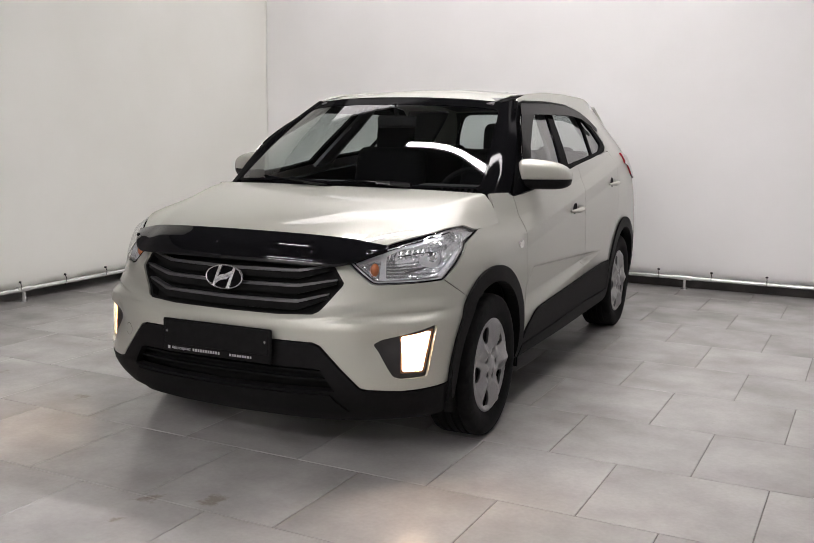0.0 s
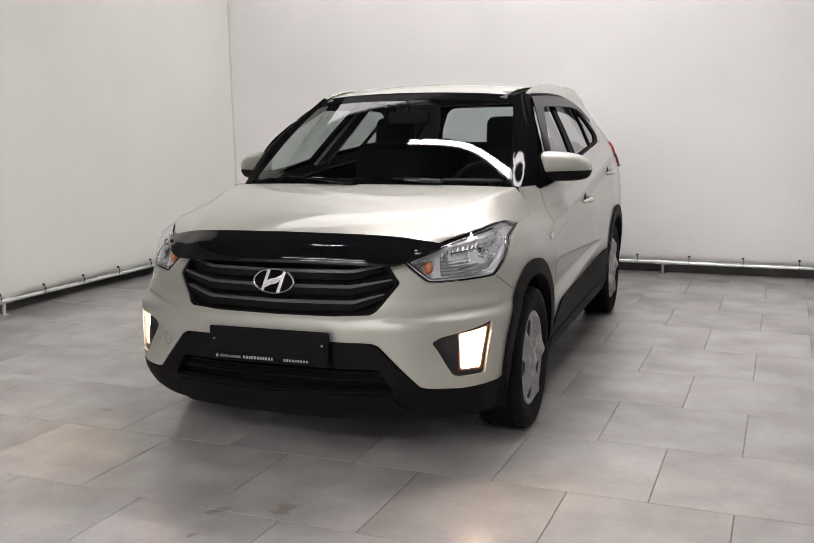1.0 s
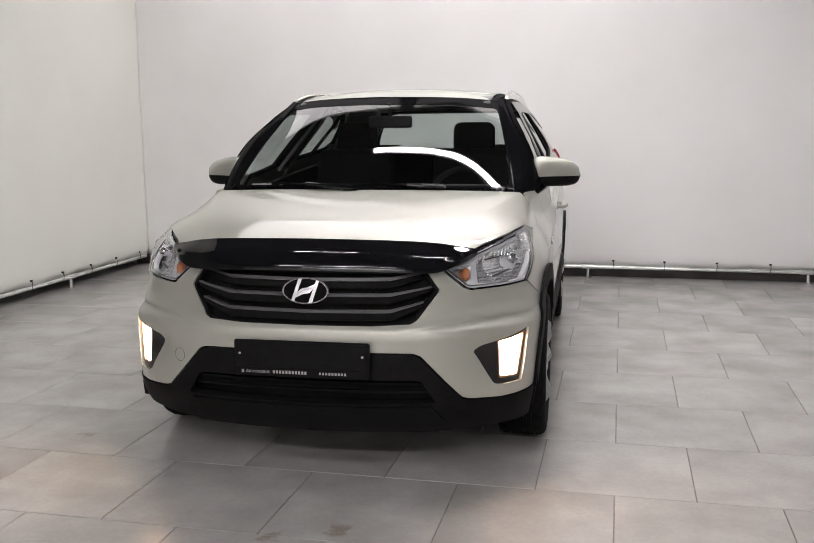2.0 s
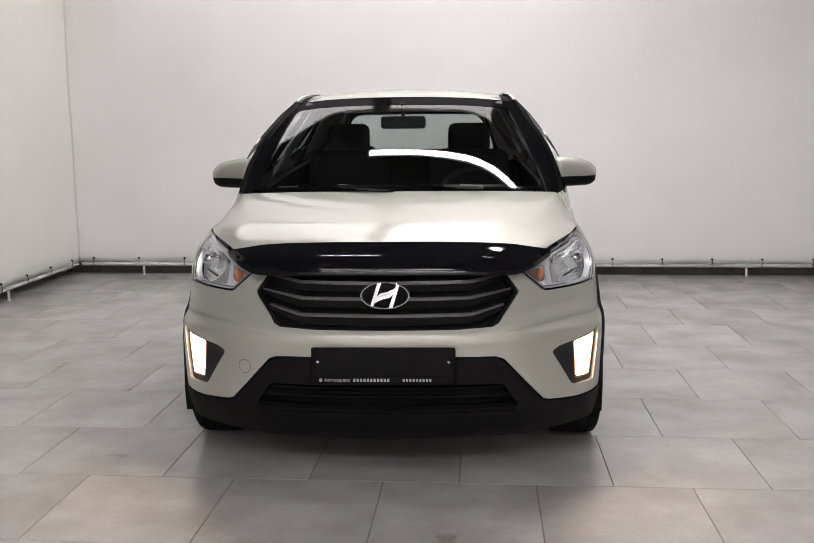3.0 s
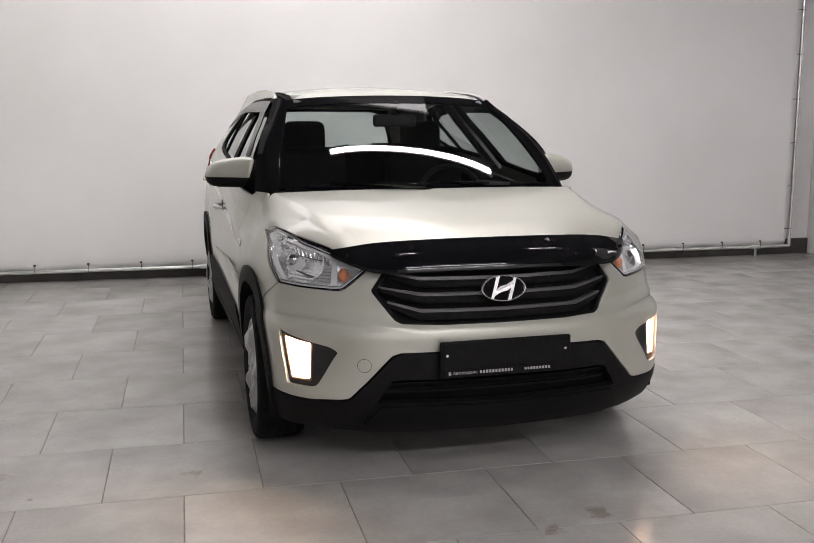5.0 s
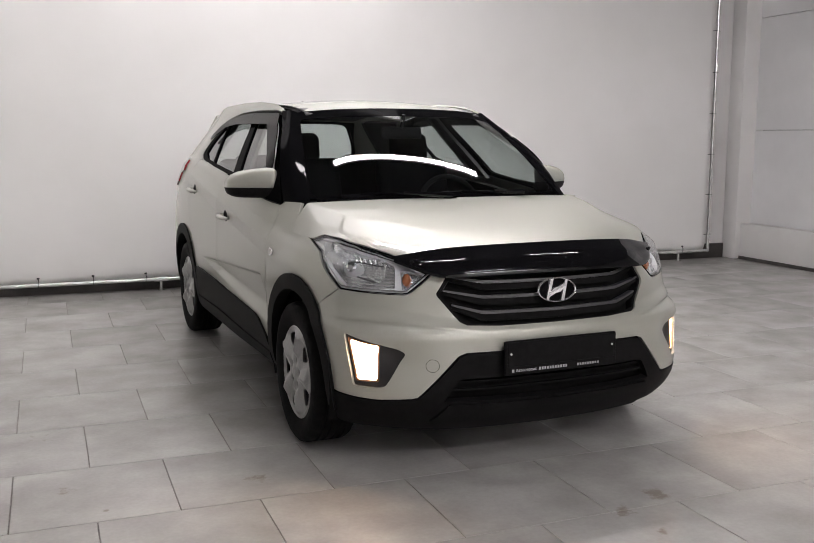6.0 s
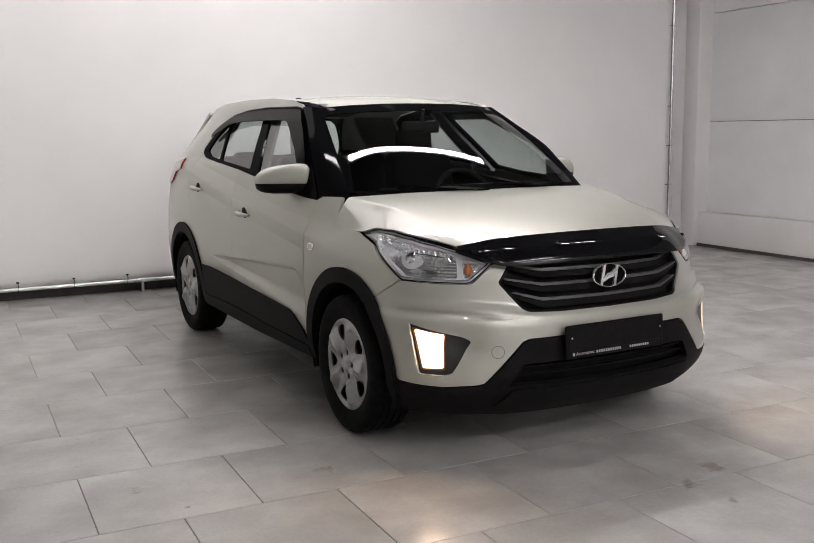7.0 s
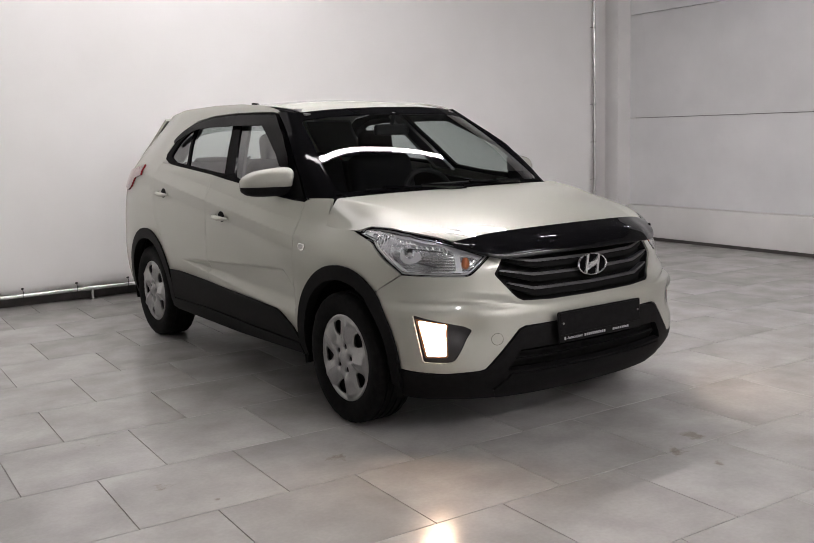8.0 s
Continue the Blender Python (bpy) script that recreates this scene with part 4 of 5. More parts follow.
    patch("marker_lens", [[(sum(p[0] for p in mk) / len(mk) + (s - sum(p[0] for p in mk) / len(mk)) * .7, .815 + (z - .815) * .7) for s, z in mk]], m, MARKER, mk_ob, .01, .009, .004)

    # door handles
    for d, y0, z0 in ((door, 1.32, .902), (rdoor, 2.27, 1.002)):
        # flat dark disc for the shade in the hollow behind the handle
        cup = [(at(.87, y0 + .008 + .046 * math.cos(a), z0)[0], z0 + .008 + .031 * math.sin(a)) for a in [2 * math.pi * i / 24 for i in range(24)]]
        patch("handle_cup_shade", [cup], m, DARK, d, .02, .001, 0)
        bm = bmesh.new()
        pts = []
        for i in range(9):
            t = i / 8
            yy = y0 - .085 + .17 * t
            x, yb = body(at(.87, yy, z0)[0], z0)
            pts.append((sg * (float(x) + .006 + .034 * math.sin(math.pi * min(1, max(0, t))) ** .6), yy, z0 + .012 * (t - .5) + .004))
        tube_mesh(bm, pts, [.010, .016, .019, .020, .020, .020, .019, .016, .010], 10, True, .7)
        part("door_handle", bm, PAINT, d, "body-coloured door handle")

    # door mirror: painted cap above a black base, on a black arm
    def shell(v):
        """Width, front reach and height of the mirror body from its inner to its outer end."""
        w = max(0.0, 1 - abs(2 * v - 1) ** (14 if v < .5 else 3.8))
        return w ** .5, .080 * w ** .42, .098 * (1 - .40 * v ** 2.0) * w ** .42

    def cap_map(u, v, sg=sg):
        a = 2 * math.pi * u
        _, d, h = shell(v)
        c, s_ = math.cos(a), math.sin(a)
        return Vector((sg * (.885 + (v - .5) * .222 - .02 * (1 - v) * max(0.0, s_)), .650 + .12 * v + d * math.copysign(abs(c) ** .7, c) * (.75 if c > 0 else 1.1), 1.106 + max(0.0, s_) ** .52 * h + min(0.0, s_) * .004))
    bm = bmesh.new()
    grid_mesh(bm, cap_map, 40, 24, True)
    mir = part("door_mirror", bm, PAINT, car, "door mirror with painted cap and black base", sharp=60)

    def base_map(u, v, sg=sg):
        a = 2 * math.pi * u
        w, d, h = shell(v)
        c, s_ = math.cos(a), math.sin(a)
        return Vector((sg * (.885 + (v - .5) * .220), .650 + .12 * v + d * .97 * math.copysign(abs(c) ** .7, c) * (.75 if c > 0 else 1.1), 1.102 + min(0.0, s_) * .050 * w + max(0.0, s_) * .004))
    bm = bmesh.new()
    grid_mesh(bm, base_map, 40, 20, True)
    part("mirror_base", bm, PLASTIC, mir, "", sharp=60)
    bm = bmesh.new()
    tube_mesh(bm, [(sg * .76, .60, 1.075), (sg * .80, .63, 1.082), (sg * .86, .67, 1.092)], [.045, .036, .034], 14, True, .7)
    part("mirror_arm", bm, PLASTIC, mir)
    bm = bmesh.new()
    box_mesh(bm, (.13, .004, .06), (sg * .886, .752, 1.132), .002, 1)
    part("mirror_glass", bm, MIRROR, mir)

# bonnet: a gently crowned top, a soft crease and a side that falls to the lamp and the wing
BON_C = [(0, -.685, .912), (0, -.5, .966), (0, -.2, 1.022), (0, .02, 1.053), (0, .135, 1.066)]
BON_M = [(.30, -.66, .908), (.33, -.48, .962), (.36, -.2, 1.017), (.39, .03, 1.049), (.40, .165, 1.064)]
BON_K = [(.49, -.595, .897), (.54, -.42, .950), (.62, -.17, 1.002), (.69, .06, 1.037), (.728, .226, 1.053)]
BON_E = [(.588, -.560, .872), (.693, -.44, .899), (.784, -.27, .924), (.798, -.08, .921), (.807, .07, .919), (.806, .216, .922)]
bonnet_top = smooth_loft([BON_C, BON_M, BON_K], [0, .55, 1], True)
bonnet_side = smooth_loft([BON_K, BON_E], [0, 1])
CREASE = .76


def bonnet_raw(a, v):
    top = MANY[bonnet_top](np.minimum(a / CREASE, 1), v)
    t = (a - CREASE) / (1 - CREASE)
    side = MANY[bonnet_side](np.maximum(t, 0), v)
    swell = .011 * np.sin(math.pi * np.clip(t, 0, 1))
    side = side + swell[:, None] * np.array([.8, -.1, .6])
    return np.where((a > CREASE)[:, None], side, top)


def bonnet_many(u, v):
    a = np.abs(u)
    w = .016 * np.clip((1 - a) / .016, 0, 1)
    q = sum(bonnet_raw(np.abs(a + w * k), v) * c for k, c in ((-1, .06), (-.75, .1), (-.5, .13), (-.25, .14), (0, .14), (.25, .14), (.5, .13), (.75, .1), (1, .06)))
    mid = a < .06
    q[mid] = bonnet_raw(a[mid], v[mid])
    q[:, 0] = np.where(u < 0, -q[:, 0], q[:, 0])
    return q


def bonnet(u, v):
    return tuple(bonnet_many(np.array([float(u)]), np.array([float(v)]))[0].tolist())


MANY[bonnet] = bonnet_many
LAMP_TOP = fn((-.60, .84), (-.56, .872), (-.536, .887), (-.456, .910), (-.353, .930), (-.25, .943), (-.15, .944), (-.06, .922), (.06, .918), (.19, .923), (.4, .93))
edge = []
for i in range(81):
    v = i / 80
    us = np.linspace(.82, 1, 91)
    q = bonnet_many(us, np.full(91, v))
    over = q[:, 2] - LAMP_TOP(q[:, 1])
    k = int(np.argmax(over < 0)) if (over < 0).any() else -1
    edge.append((1.0 if k < 0 else float(us[k - 1] + (us[k] - us[k - 1]) * over[k - 1] / (over[k - 1] - over[k])) if k else .82, v))
loop = edge + [(1 - k / 20, 1.0) for k in range(1, 40)] + [(-u, v) for u, v in reversed(edge)] + [(-1 + k / 20, 0.0) for k in range(1, 40)]
loop = [p for k, p in enumerate(loop) if p != loop[k - 1]]
patch("bonnet", [loop], bonnet, PAINT, car, .02, 0, .007)
# bonnet deflector
SH_LOW = [(0, -.79, .836), (.2, -.782, .835), (.36, -.755, .830), (.47, -.705, .824), (.54, -.655, .842), (.615, -.55, .872)]
SH_MID = [(0, -.755, .888), (.2, -.748, .887), (.36, -.722, .880), (.48, -.668, .866), (.55, -.62, .870), (.618, -.542, .879)]
SH_TOP = [(0, -.675, .933), (.2, -.668, .931), (.36, -.642, .925), (.47, -.598, .914), (.55, -.565, .899), (.62, -.534, .886)]
SH_LIP = [(x, y - .001, z - .007) for x, y, z in SH_LOW]
sh = loft([SH_LIP, SH_LOW, SH_MID, SH_TOP], [0, .07, .53, 1])


def shield_map(u, v):
    x, y, z = sh(v, abs(u))
    return (math.copysign(x, u), y, z)


patch("bonnet_deflector", [[(-1, 0), (1, 0), (1, 1), (-1, 1)]], shield_map, GLOSS_BLACK, car, .022, .004, .006, label="glossy black bonnet deflector", back=True)
for sg in (1, -1):
    bm = bmesh.new()
    p = Vector(shield_map(sg * .88, .5))
    tube_mesh(bm, [p, p + Vector((sg * .004, -.009, .003))], [.009, .007], 12)
    part("deflector_clip", bm, PLASTIC, car)

# windscreen with black border
WS_LOW = [(0, .12, 1.050), (.35, .165, 1.050), (.55, .225, 1.048), (.692, .292, 1.045)]
WS_TOP = [(0, .868, 1.508), (.24, .880, 1.505), (.40, .905, 1.498), (.552, .957, 1.484)]
WS_MID = [((a[0] + b[0]) / 2 + w, (a[1] + b[1]) / 2 - .018 * k, (a[2] + b[2]) / 2 + .026 * k) for a, b, k, w in zip(WS_LOW, WS_TOP, (1, .95, .75, .45), (0, .002, .005, .010))]
ws2 = smooth_loft([both_sides(c) for c in (WS_LOW, WS_MID, WS_TOP)], [0, .5, 1])


def screen_map(u, v):
    return ws2(v, (u + 1) / 2)


def screen_many(u, v):
    return MANY[ws2](v, (u + 1) / 2)


MANY[screen_map] = screen_many


screen = patch("windscreen", [[(-1, 0), (1, 0), (1, 1), (-1, 1)]], screen_map, GLASS, car, .05, 0, 0, label="clear windscreen with black border")
screen.visible_shadow = False
inner = rounded([(-.980, .055), (.980, .055), (.980, .895), (-.980, .895)], .05)
patch("screen_border", [[(-1, 0), (1, 0), (1, 1), (-1, 1)], inner], screen_map, BLACK_TRIM, screen, .04, .0015, .004)
for sg in (1, -1):
    # black windscreen pillar, from the glass edge round to the side window
    P1 = [screen_map(1, v) for v in (0, .25, .5, .75, 1)]
    P1 = [(x, y, z + .002) for x, y, z in P1]
    P3 = [(*[float(c) for c in body(at(.84, yy, zz)[0], zz)], zz) for yy, zz in ((.405, 1.04), (.515, 1.16), (.685, 1.29), (.88, 1.40), (1.058, 1.494))]
    P2 = [((a[0] + b[0]) / 2 + .008, (a[1] + b[1]) / 2 - .010, (a[2] + b[2]) / 2 + .004) for a, b in zip(P1, P3)]
    pl = loft([P1, P2, P3], [0, .5, 1])
    patch("screen_pillar", [[(0, 0), (1, 0), (1, 1), (0, 1)]], lambda u, v, sg=sg: (sg * pl(u, v)[0], pl(u, v)[1], pl(u, v)[2]), BLACK_TRIM, car, .06, .002, .012, label="gloss black windscreen pillar")
    # base of the pillar
    bs = loft([[(.675, .27, 1.048), (.69, .33, 1.05), (.71, .42, 1.06)], [(.735, .27, 1.046), (.765, .36, 1.04), (.80, .45, 1.036)]], [0, 1])
    patch("pillar_foot", [[(0, 0), (1, 0), (1, 1), (0, 1)]], lambda u, v, sg=sg: (sg * bs(u, v)[0], bs(u, v)[1], bs(u, v)[2]), BLACK_TRIM, car, .1, .004, .02)

# cowl and wipers
cowl = loft([[(0, .10, 1.045), (.35, .135, 1.045), (.55, .19, 1.044), (.69, .25, 1.042)], [(0, .185, 1.066), (.35, .23, 1.064), (.55, .29, 1.062), (.66, .345, 1.060)]], [0, 1])
patch("cowl", [[(-1, 0), (1, 0), (1, 1), (-1, 1)]], lambda u, v: (math.copysign(cowl(v, abs(u))[0], u), *cowl(v, abs(u))[1:]), DARK, car, .025, -.004, .02)


def wiper(x0, v0, x1, v1, x2, v2):
    bm = bmesh.new()
    def W(u, v, d):
        p = Vector(screen_map(u, v))
        return p + Vector((0, -.58, .81)) * (d + .006)
    tube_mesh(bm, [W(x0, v0, .012), W((x0 + x1) / 2, (v0 + v1) / 2, .030), W(x1, v1, .022)], [.014, .012, .008], 8)
    w = part("wiper", bm, GLOSS_BLACK, car, "black windscreen wiper")
    bm = bmesh.new()
    n = 12
    tube_mesh(bm, [W(x0 + .06 + (x2 - x0) * i / n, v0 + .012 + (v2 - v0) * i / n, .009) for i in range(n + 1)], .006, 6)
    part("wiper_blade", bm, BLACK_TRIM, w)


wiper(.80, -.02, .30, .035, .0, .05)
wiper(.05, -.02, -.38, .035, -.72, .05)

# roof
RF_C = [(0, .862, 1.510), (0, 1.1, 1.546), (0, 1.6, 1.578), (0, 2.2, 1.576), (0, 2.7, 1.553), (0, 3.02, 1.518)]
RF_M = [(.318, .885, 1.503), (.328, 1.100, 1.534), (.328, 1.600, 1.563), (.328, 2.200, 1.562), (.328, 2.700, 1.539), (.328, 3.000, 1.506)]
RF_E = [(.505, .938, 1.491), (.515, 1.100, 1.515), (.520, 1.600, 1.544), (.518, 2.200, 1.545), (.515, 2.650, 1.527), (.510, 2.950, 1.497)]
rf = smooth_loft([RF_C, RF_M, RF_E], [0, .62, 1], True)
patch("roof", [[(-1, 0), (1, 0), (1, 1), (-1, 1)]], rf, PAINT, car, .04, 0, .0)
patch("headlining", [[(-1, .02), (1, .02), (1, 1), (-1, 1)]], rf, LINER, car, .08, -.03, 0)
for sg in (1, -1):
    e2 = loft([[(x * 1.0, y, z) for x, y, z in RF_E], [(x + .048, y + .006, z - .004) for x, y, z in RF_E]], [0, 1])
    patch("roof_ditch", [[(0, 0), (1, 0), (1, .9), (0, .9)]], lambda u, v, sg=sg: (sg * e2(u, v)[0], *e2(u, v)[1:]), BLACK_TRIM, car, .05, -.004, .01)
# roof aerial
bm = bmesh.new()
tube_mesh(bm, [(0, 2.55, 1.555), (0, 2.58, 1.588), (0, 2.64, 1.598), (0, 2.66, 1.55)], [.03, .022, .012, .006], 10, True, .6)
part("aerial", bm, PLASTIC, car)

# tailgate with rear window
tg = loft([[(0, 3.43, .95), (.4, 3.415, .95), (.70, 3.33, .95)], [(0, 3.40, 1.12), (.4, 3.385, 1.12), (.70, 3.28, 1.12)], [(0, 3.21, 1.40), (.36, 3.18, 1.40), (.60, 3.07, 1.39)], [(0, 3.02, 1.525), (.36, 3.00, 1.518), (.560, 2.95, 1.504)]], [0, .3, .75, 1])


def gate_map(u, v):
    p = tg(v, abs(u))
    return (math.copysign(p[0], u), p[1], p[2])


rw = rounded([(-.86, .34), (.86, .34), (.90, .60), (.82, .90), (-.82, .90), (-.90, .60)], .12, 6)
gate = patch("tailgate", [[(-1, 0), (1, 0), (1, 1), (-1, 1)], rw], gate_map, PAINT, car, .06, 0, .02)
gl = patch("rear_glass", [rw], gate_map, GLASS, gate, .08, -.006, 0)
gl.visible_shadow = False
patch("tailgate_trim", [[(-.93, .0), (.93, .0), (.93, .94), (-.93, .94)], rw], gate_map, DARK, gate, .08, -.03, .0)
bm = bmesh.new()
tube_mesh(bm, [(.0, 3.42, 1.12), (.12, 3.40, 1.16), (.30, 3.37, 1.19)], .010, 8)
part("rear_wiper", bm, PLASTIC, gate)

# wheels
def wheel():
    bm = bmesh.new()
    prof = [(.205, -.085), (.232, -.097), (.268, -.104), (.296, -.100), (.308, -.092), (.314, -.078)]
    for gx in (-.052, -.018, .018, .052):
        prof += [(.315, gx - .006), (.308, gx - .005), (.308, gx + .005), (.315, gx + .006)]
    prof += [(.314, .078), (.308, .092), (.296, .100), (.268, .104), (.232, .097), (.205, .085)]
    n = 96
    rows = []
    for i in range(n):
        a = 2 * math.pi * i / n
        row = []
        for r, x in prof:
            notch = .005 if (i % 4 == 0 and abs(x) > .058 and r > .30) else 0
            row.append(bm.verts.new((x, (r - notch) * math.cos(a), (r - notch) * math.sin(a))))
        rows.append(row)
    for i in range(n):
        a, b = rows[i], rows[(i + 1) % n]
        for j in range(len(prof) - 1):
            bm.faces.new((a[j], b[j], b[j + 1], a[j + 1]))
    tyre_me = bm
    bm2 = bmesh.new()
    rp = [(.208, -.09), (.200, -.07), (.185, -.04), (.18, .02), (.19, .06), (.06, .055), (.0, .055)]
    rows = [[bm2.verts.new((x, r * math.cos(a), r * math.sin(a))) for r, x in rp] for a in [2 * math.pi * i / 48 for i in range(48)]]
    for i in range(48):
        a, b = rows[i], rows[(i + 1) % 48]
        for j in range(len(rp) - 1):
            bm2.faces.new((a[j], b[j], b[j + 1], a[j + 1]))
    return tyre_me, bm2


def cap_surface(y, z):
    """Face of the wheel cover: five broad spokes, hollows round the openings and pockets for the nuts."""
    r, a = math.hypot(y, z), math.degrees(math.atan2(z, y))
    dh = ((a - 113 + 36) % 72) - 36
    dn = (a - 113) % 72 - 36
    out_r = float(step(.07, .12, r) * (1 - step(.175, .203, r)))
    x = .088 + .010 * (1 - (r / .21) ** 2) + out_r * (.020 * max(0.0, 1 - abs(dn + 5) / 19) - .013 * max(0.0, 1 - abs(dh) / 24))
    x -= .016 * math.exp(-((r - .058) / .016) ** 2 - (math.radians(dn) * r / .016) ** 2)
    x += .003 * float(step(.188, .202, r)) - .007 * float(step(.200, .213, r)) + .004 * math.exp(-(r / .030) ** 6)
    return (x, y, z)


def wheel_cover(parent):
    ring = [(.212 * math.cos(t), .212 * math.sin(t)) for t in [2 * math.pi * i / 72 for i in range(72)]]
    holes = []
    for h in range(5):
        a0 = radians(113 + 72 * h)
        lp = []
        for r, da in ((.112, -5), (.145, -12), (.176, -15), (.185, -7), (.184, 8), (.163, 12), (.134, 9), (.112, 2)):
            a = a0 + radians(da)
            lp.append((r * math.cos(a), r * math.sin(a)))
        holes.append(rounded(lp, .008, 2))
    nuts = []
    for h in range(5):
        a = radians(113 + 36 + 72 * h)
        c = (.058 * math.cos(a), .058 * math.sin(a))
        nuts.append([(c[0] + .0125 * math.cos(t), c[1] + .0125 * math.sin(t)) for t in [2 * math.pi * i / 10 for i in range(10)]])
    cover = patch("wheel_cover", [ring] + holes + nuts, cap_surface, HUBCAP, parent, .007, 0, .012, inside=(0, 0, 0), label="silver five-spoke wheel cover")
    bm = bmesh.new()
    for lp in nuts:
        c = (sum(p[0] for p in lp) / 10, sum(p[1] for p in lp) / 10)
        tube_mesh(bm, [(.06, *c), (.078, *c), (.082, *c)], [.0105, .0105, .008], 6)
    part("wheel_nut", bm, STEEL_BLACK, cover)


tyre_bm, rim_bm = wheel()
first = None
for cy, sg in ((AX_F, 1), (AX_F, -1), (AX_R, 1), (AX_R, -1)):
    place = Matrix.Translation((sg * .772, cy, AX_Z)) @ Matrix.Rotation(0 if sg > 0 else math.pi, 4, "Z")
    if first is None:
        rim = part("wheel", rim_bm, STEEL_BLACK, car, "black steel wheel with silver cover")
        part("tyre", tyre_bm, RUBBER, rim, "black road tyre", sharp=30)
        wheel_cover(rim)
        first = rim
        rim.matrix_basis = place
    else:
        copy_thing(first, place)
    # wheel house
    bm = bmesh.new()
    grid_mesh(bm, lambda u, v, cy=cy, sg=sg: (sg * (.52 + .33 * v), cy + .425 * math.cos(math.pi * (u * 1.16 - .08)), AX_Z + .425 * math.sin(math.pi * (u * 1.16 - .08))), 28, 2)
    part("wheel_house", bm, DARK, car)
    if cy == AX_F:
        bm = bmesh.new()
        box_mesh(bm, (.20, .012, .12), (sg * .75, cy + .392, .275), .004, 1)
        part("mud_flap", bm, PLASTIC, car)

# underside
bm = bmesh.new()
box_mesh(bm, (1.02, 4.0, .12), (0, 1.32, .29), .03, 2)
part("underbody", bm, DARK, car)
# two added boxes, out of view, that deepen the shadow below the car
bm = bmesh.new()
box_mesh(bm, (1.60, 1.66, .06), (0, 1.29, .285), .02, 1)
part("underbody_light_block", bm, DARK, car)
bm = bmesh.new()
box_mesh(bm, (1.0, .50, .04), (0, -.36, .26), .015, 1)
part("nose_light_block", bm, DARK, car)
bm = bmesh.new()
box_mesh(bm, (1.4, .05, .34), (0, .42, .62), .01, 1)
part("bulkhead", bm, DARK, car)

# cabin
bm = bmesh.new()
box_mesh(bm, (1.50, 2.6, .06), (0, 1.75, .40), .01, 1)
part("cabin_floor", bm, DARK, car)
dash_pts = loft([[(0, .22, 1.035), (.4, .26, 1.035), (.68, .36, 1.03)], [(0, .50, 1.055), (.4, .52, 1.055), (.72, .55, 1.04)], [(0, .74, 1.02), (.4, .75, 1.02), (.74, .74, 1.0)], [(0, .80, .80), (.4, .80, .80), (.74, .78, .80)]], [0, .4, .8, 1])
patch("dashboard", [[(-1, 0), (1, 0), (1, 1), (-1, 1)]], lambda u, v: (math.copysign(dash_pts(v, abs(u))[0], u), *dash_pts(v, abs(u))[1:]), DASH, car, .08, 0, 0)
bm = bmesh.new()
box_mesh(bm, (.34, .15, .055), (.37, .70, 1.030), .026, 4)
part("instrument_hood", bm, DASH, car)
bm = bmesh.new()
tilt = Matrix.Rotation(radians(-24), 4, "X")
ringp = [Vector((.37, .95, .955)) + tilt @ Vector((.185 * math.cos(t), 0, .185 * math.sin(t))) for t in [2 * math.pi * i / 40 for i in range(41)]]
tube_mesh(bm, ringp, .015, 10, False)
sw = part("steering_wheel", bm, DASH, car, "black steering wheel")
bm = bmesh.new()
box_mesh(bm, (.15, .06, .11), (.37, .935, .945), .025, 3, tilt)
box_mesh(bm, (.34, .02, .035), (.37, .945, .95), .008, 2, tilt)
part("wheel_hub", bm, DASH, sw)


def seat(x, y, w=.50):
    bm = bmesh.new()
    box_mesh(bm, (w, .52, .16), (x, y, .62), .06, 3)
    s0 = part("front_seat", bm, FABRIC, car, "charcoal fabric seat")
    bm = bmesh.new()
    lean = Matrix.Rotation(radians(-16), 4, "X")
    box_mesh(bm, (w * .94, .14, .60), (x, y + .33, .93), .06, 4, lean)
    part("seat_back", bm, FABRIC, s0)
    bm = bmesh.new()
    box_mesh(bm, (.25, .10, .185), (x, y + .435, 1.285), .048, 5, Matrix.Rotation(radians(-8), 4, "X"))
    part("head_rest", bm, FABRIC, s0)
    bm = bmesh.new()
    for dx in (-.06, .06):
        tube_mesh(bm, [(x + dx, y + .40, 1.18), (x + dx, y + .43, 1.23)], .007, 8)
    part("head_rest_post", bm, CHROME, s0)


seat(.36, 1.12)
seat(-.36, 1.12)
bm = bmesh.new()
box_mesh(bm, (1.30, .50, .18), (0, 2.10, .62), .06, 3)
bench = part("rear_bench", bm, FABRIC, car, "charcoal fabric rear bench")
bm = bmesh.new()
box_mesh(bm, (1.30, .14, .58), (0, 2.45, .92), .06, 3, Matrix.Rotation(radians(-18), 4, "X"))
part("bench_back", bm, FABRIC, bench)
for x in (-.40, .40):
    bm = bmesh.new()
    box_mesh(bm, (.25, .09, .13), (x, 2.53, 1.16), .035, 3)
    part("bench_head_rest", bm, FABRIC, bench)
bm = bmesh.new()
box_mesh(bm, (1.2, .50, .02), (0, 2.85, 1.10), .005, 1)
part("parcel_shelf", bm, DASH, car)
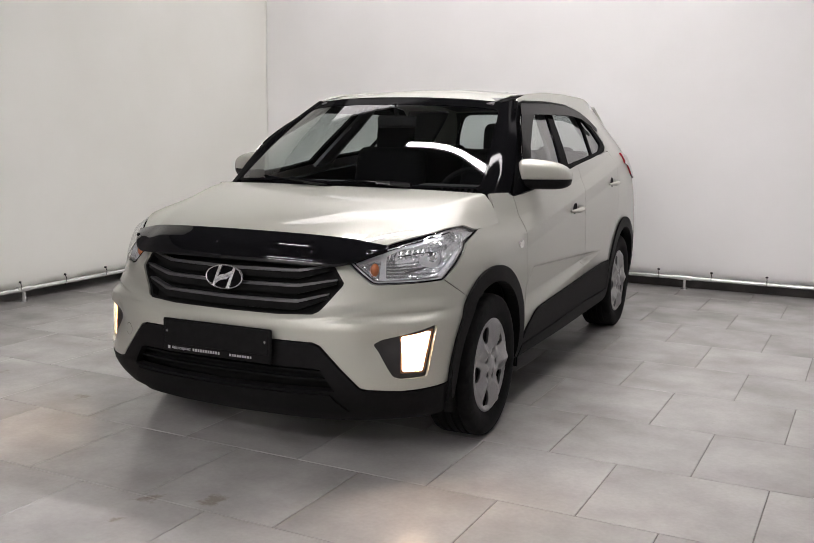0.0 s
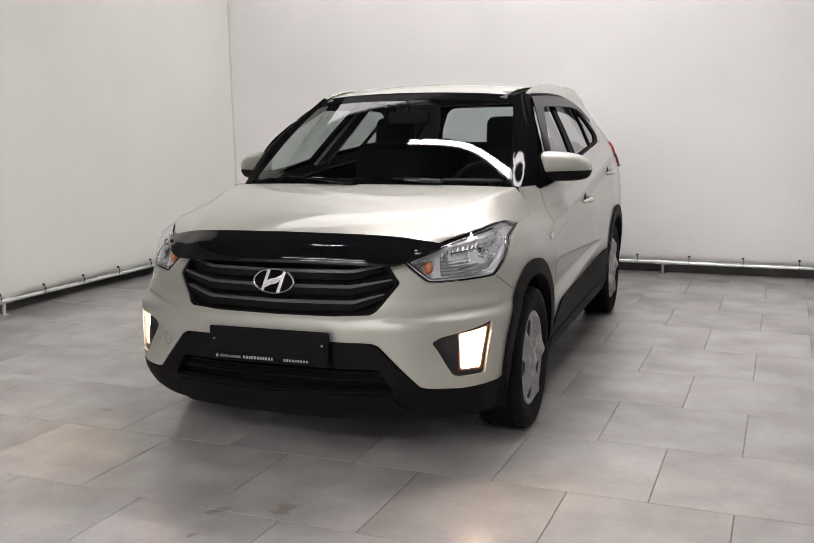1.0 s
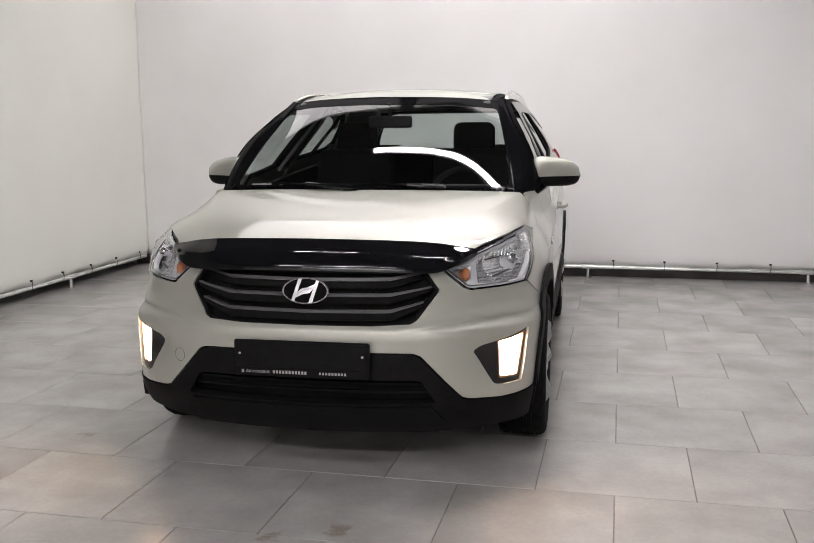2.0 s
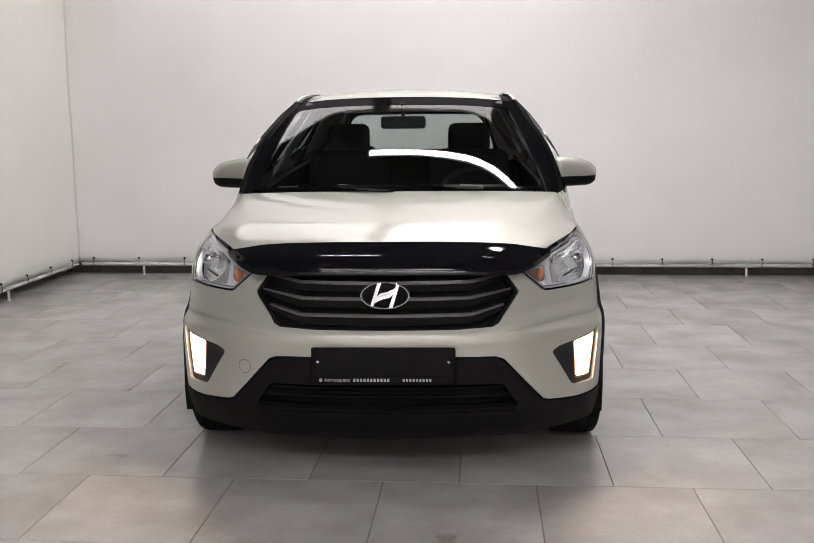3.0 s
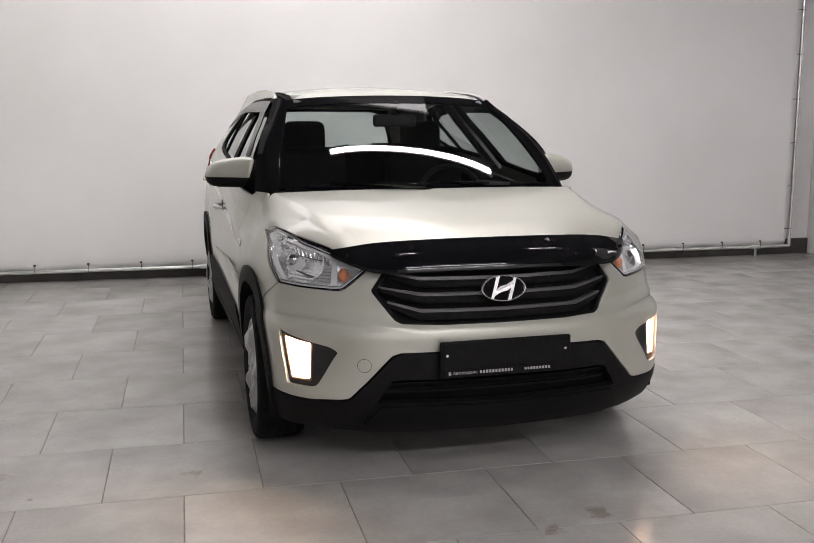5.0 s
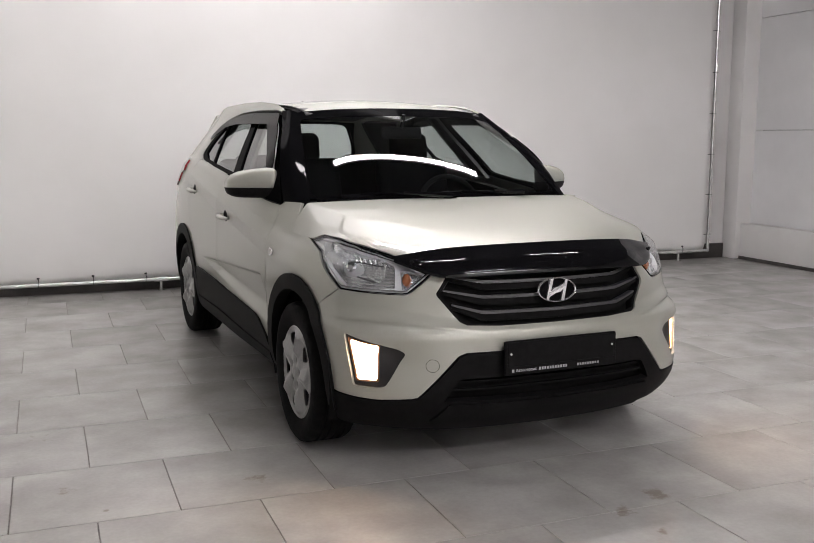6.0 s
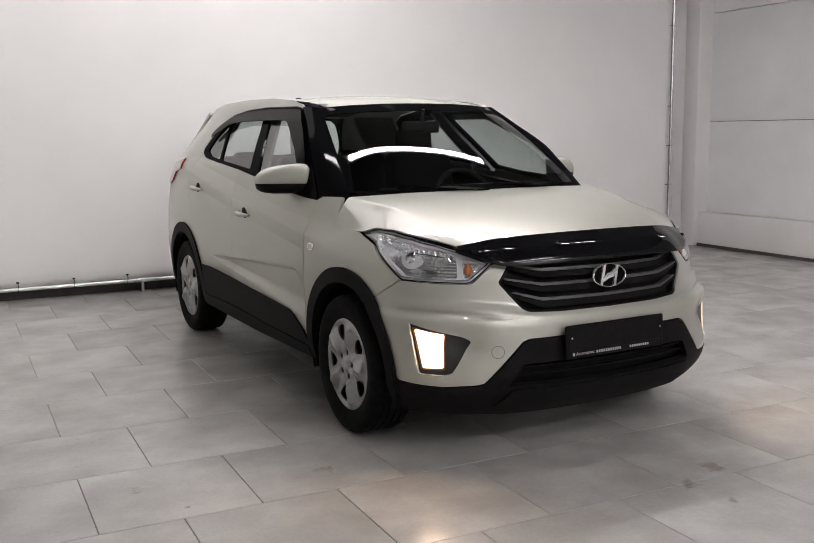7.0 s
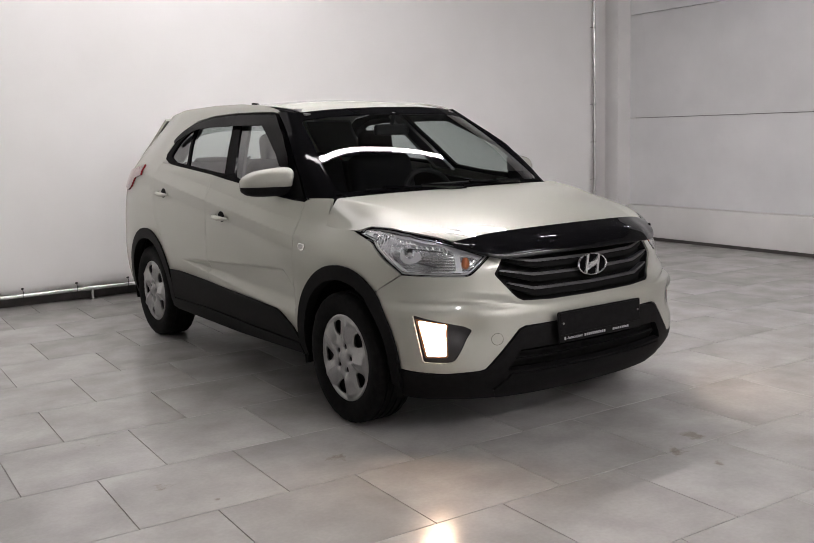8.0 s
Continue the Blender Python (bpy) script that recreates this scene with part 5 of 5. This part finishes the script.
for sg in (1, -1):
    # inner door trim and middle pillar
    trim = on_side((.45, .45), (.45, 1.02), (1.2, 1.095), (2.1, 1.165), (2.6, 1.2), (2.6, .5))
    patch("door_trim", [trim], side_map(sg), DASH, car, .1, -.09, .02)
    pil = on_side((1.22, 1.12), (1.42, 1.14), (1.66, 1.50), (1.53, 1.50))
    patch("middle_pillar", [pil], side_map(sg), LINER, car, .05, -.05, .02)
    patch("rear_pillar_trim", [[at(.87, *p) for p in ((2.30, 1.21), (2.9, 1.22), (2.9, 1.50), (2.22, 1.48))]], side_map(sg), LINER, car, .05, -.05, .02)
    bm = bmesh.new()
    box_mesh(bm, (.40, .15, .018), (sg * .32, .97, 1.487), .008, 2, Matrix.Rotation(radians(14), 4, "X"))
    part("sun_visor", bm, LINER, car)
# inner mirror
bm = bmesh.new()
box_mesh(bm, (.235, .035, .065), (0, .82, 1.378), .018, 4)
im = part("inner_mirror", bm, DASH, car, "black interior mirror")
bm = bmesh.new()
tube_mesh(bm, [(0, .82, 1.40), (0, .80, 1.44), (0, .79, 1.475)], .011, 8)
part("mirror_stalk", bm, DASH, im)

# ---- floor tiles ----
PITCH, TW = .586, .5825


def tile_mesh(name):
    bm = bmesh.new()
    box_mesh(bm, (TW, TW, .012), (0, 0, -.006), .0015, 1)
    me = bpy.data.meshes.new(name)
    bm.to_mesh(me)
    bm.free()
    me.materials.append(TILE)
    return me


tile_me = tile_mesh("tile")
O = Vector((-.608, -.635, 0))
far = []
rot = Matrix.Rotation(LEAN_ROOM, 4, "Z")
for j in range(-11, 10):
    shift = 0.0 if j % 2 else .5
    for i in range(-6, 12):
        p = O + RU * ((i + .5 + shift) * PITCH) + RV * ((j + .5) * PITCH)
        if not (LEFT_U - .9 < p.x < RIGHT_U + .3 and BACK_V + .2 < p.y < WALL_V):
            continue
        if j >= -3:
            ob = new("tile", tile_me)
            ob.parent = floor
            ob.matrix_basis = Matrix.Translation(p) @ rot
        else:
            far.append(p)
bm = bmesh.new()
for p in far:
    box_mesh(bm, (TW, TW, .012), p + Vector((0, 0, -.006)), 0, 1, rot)
tagged(part("tile_field", bm, TILE, floor, smooth=False), kind="stuff")
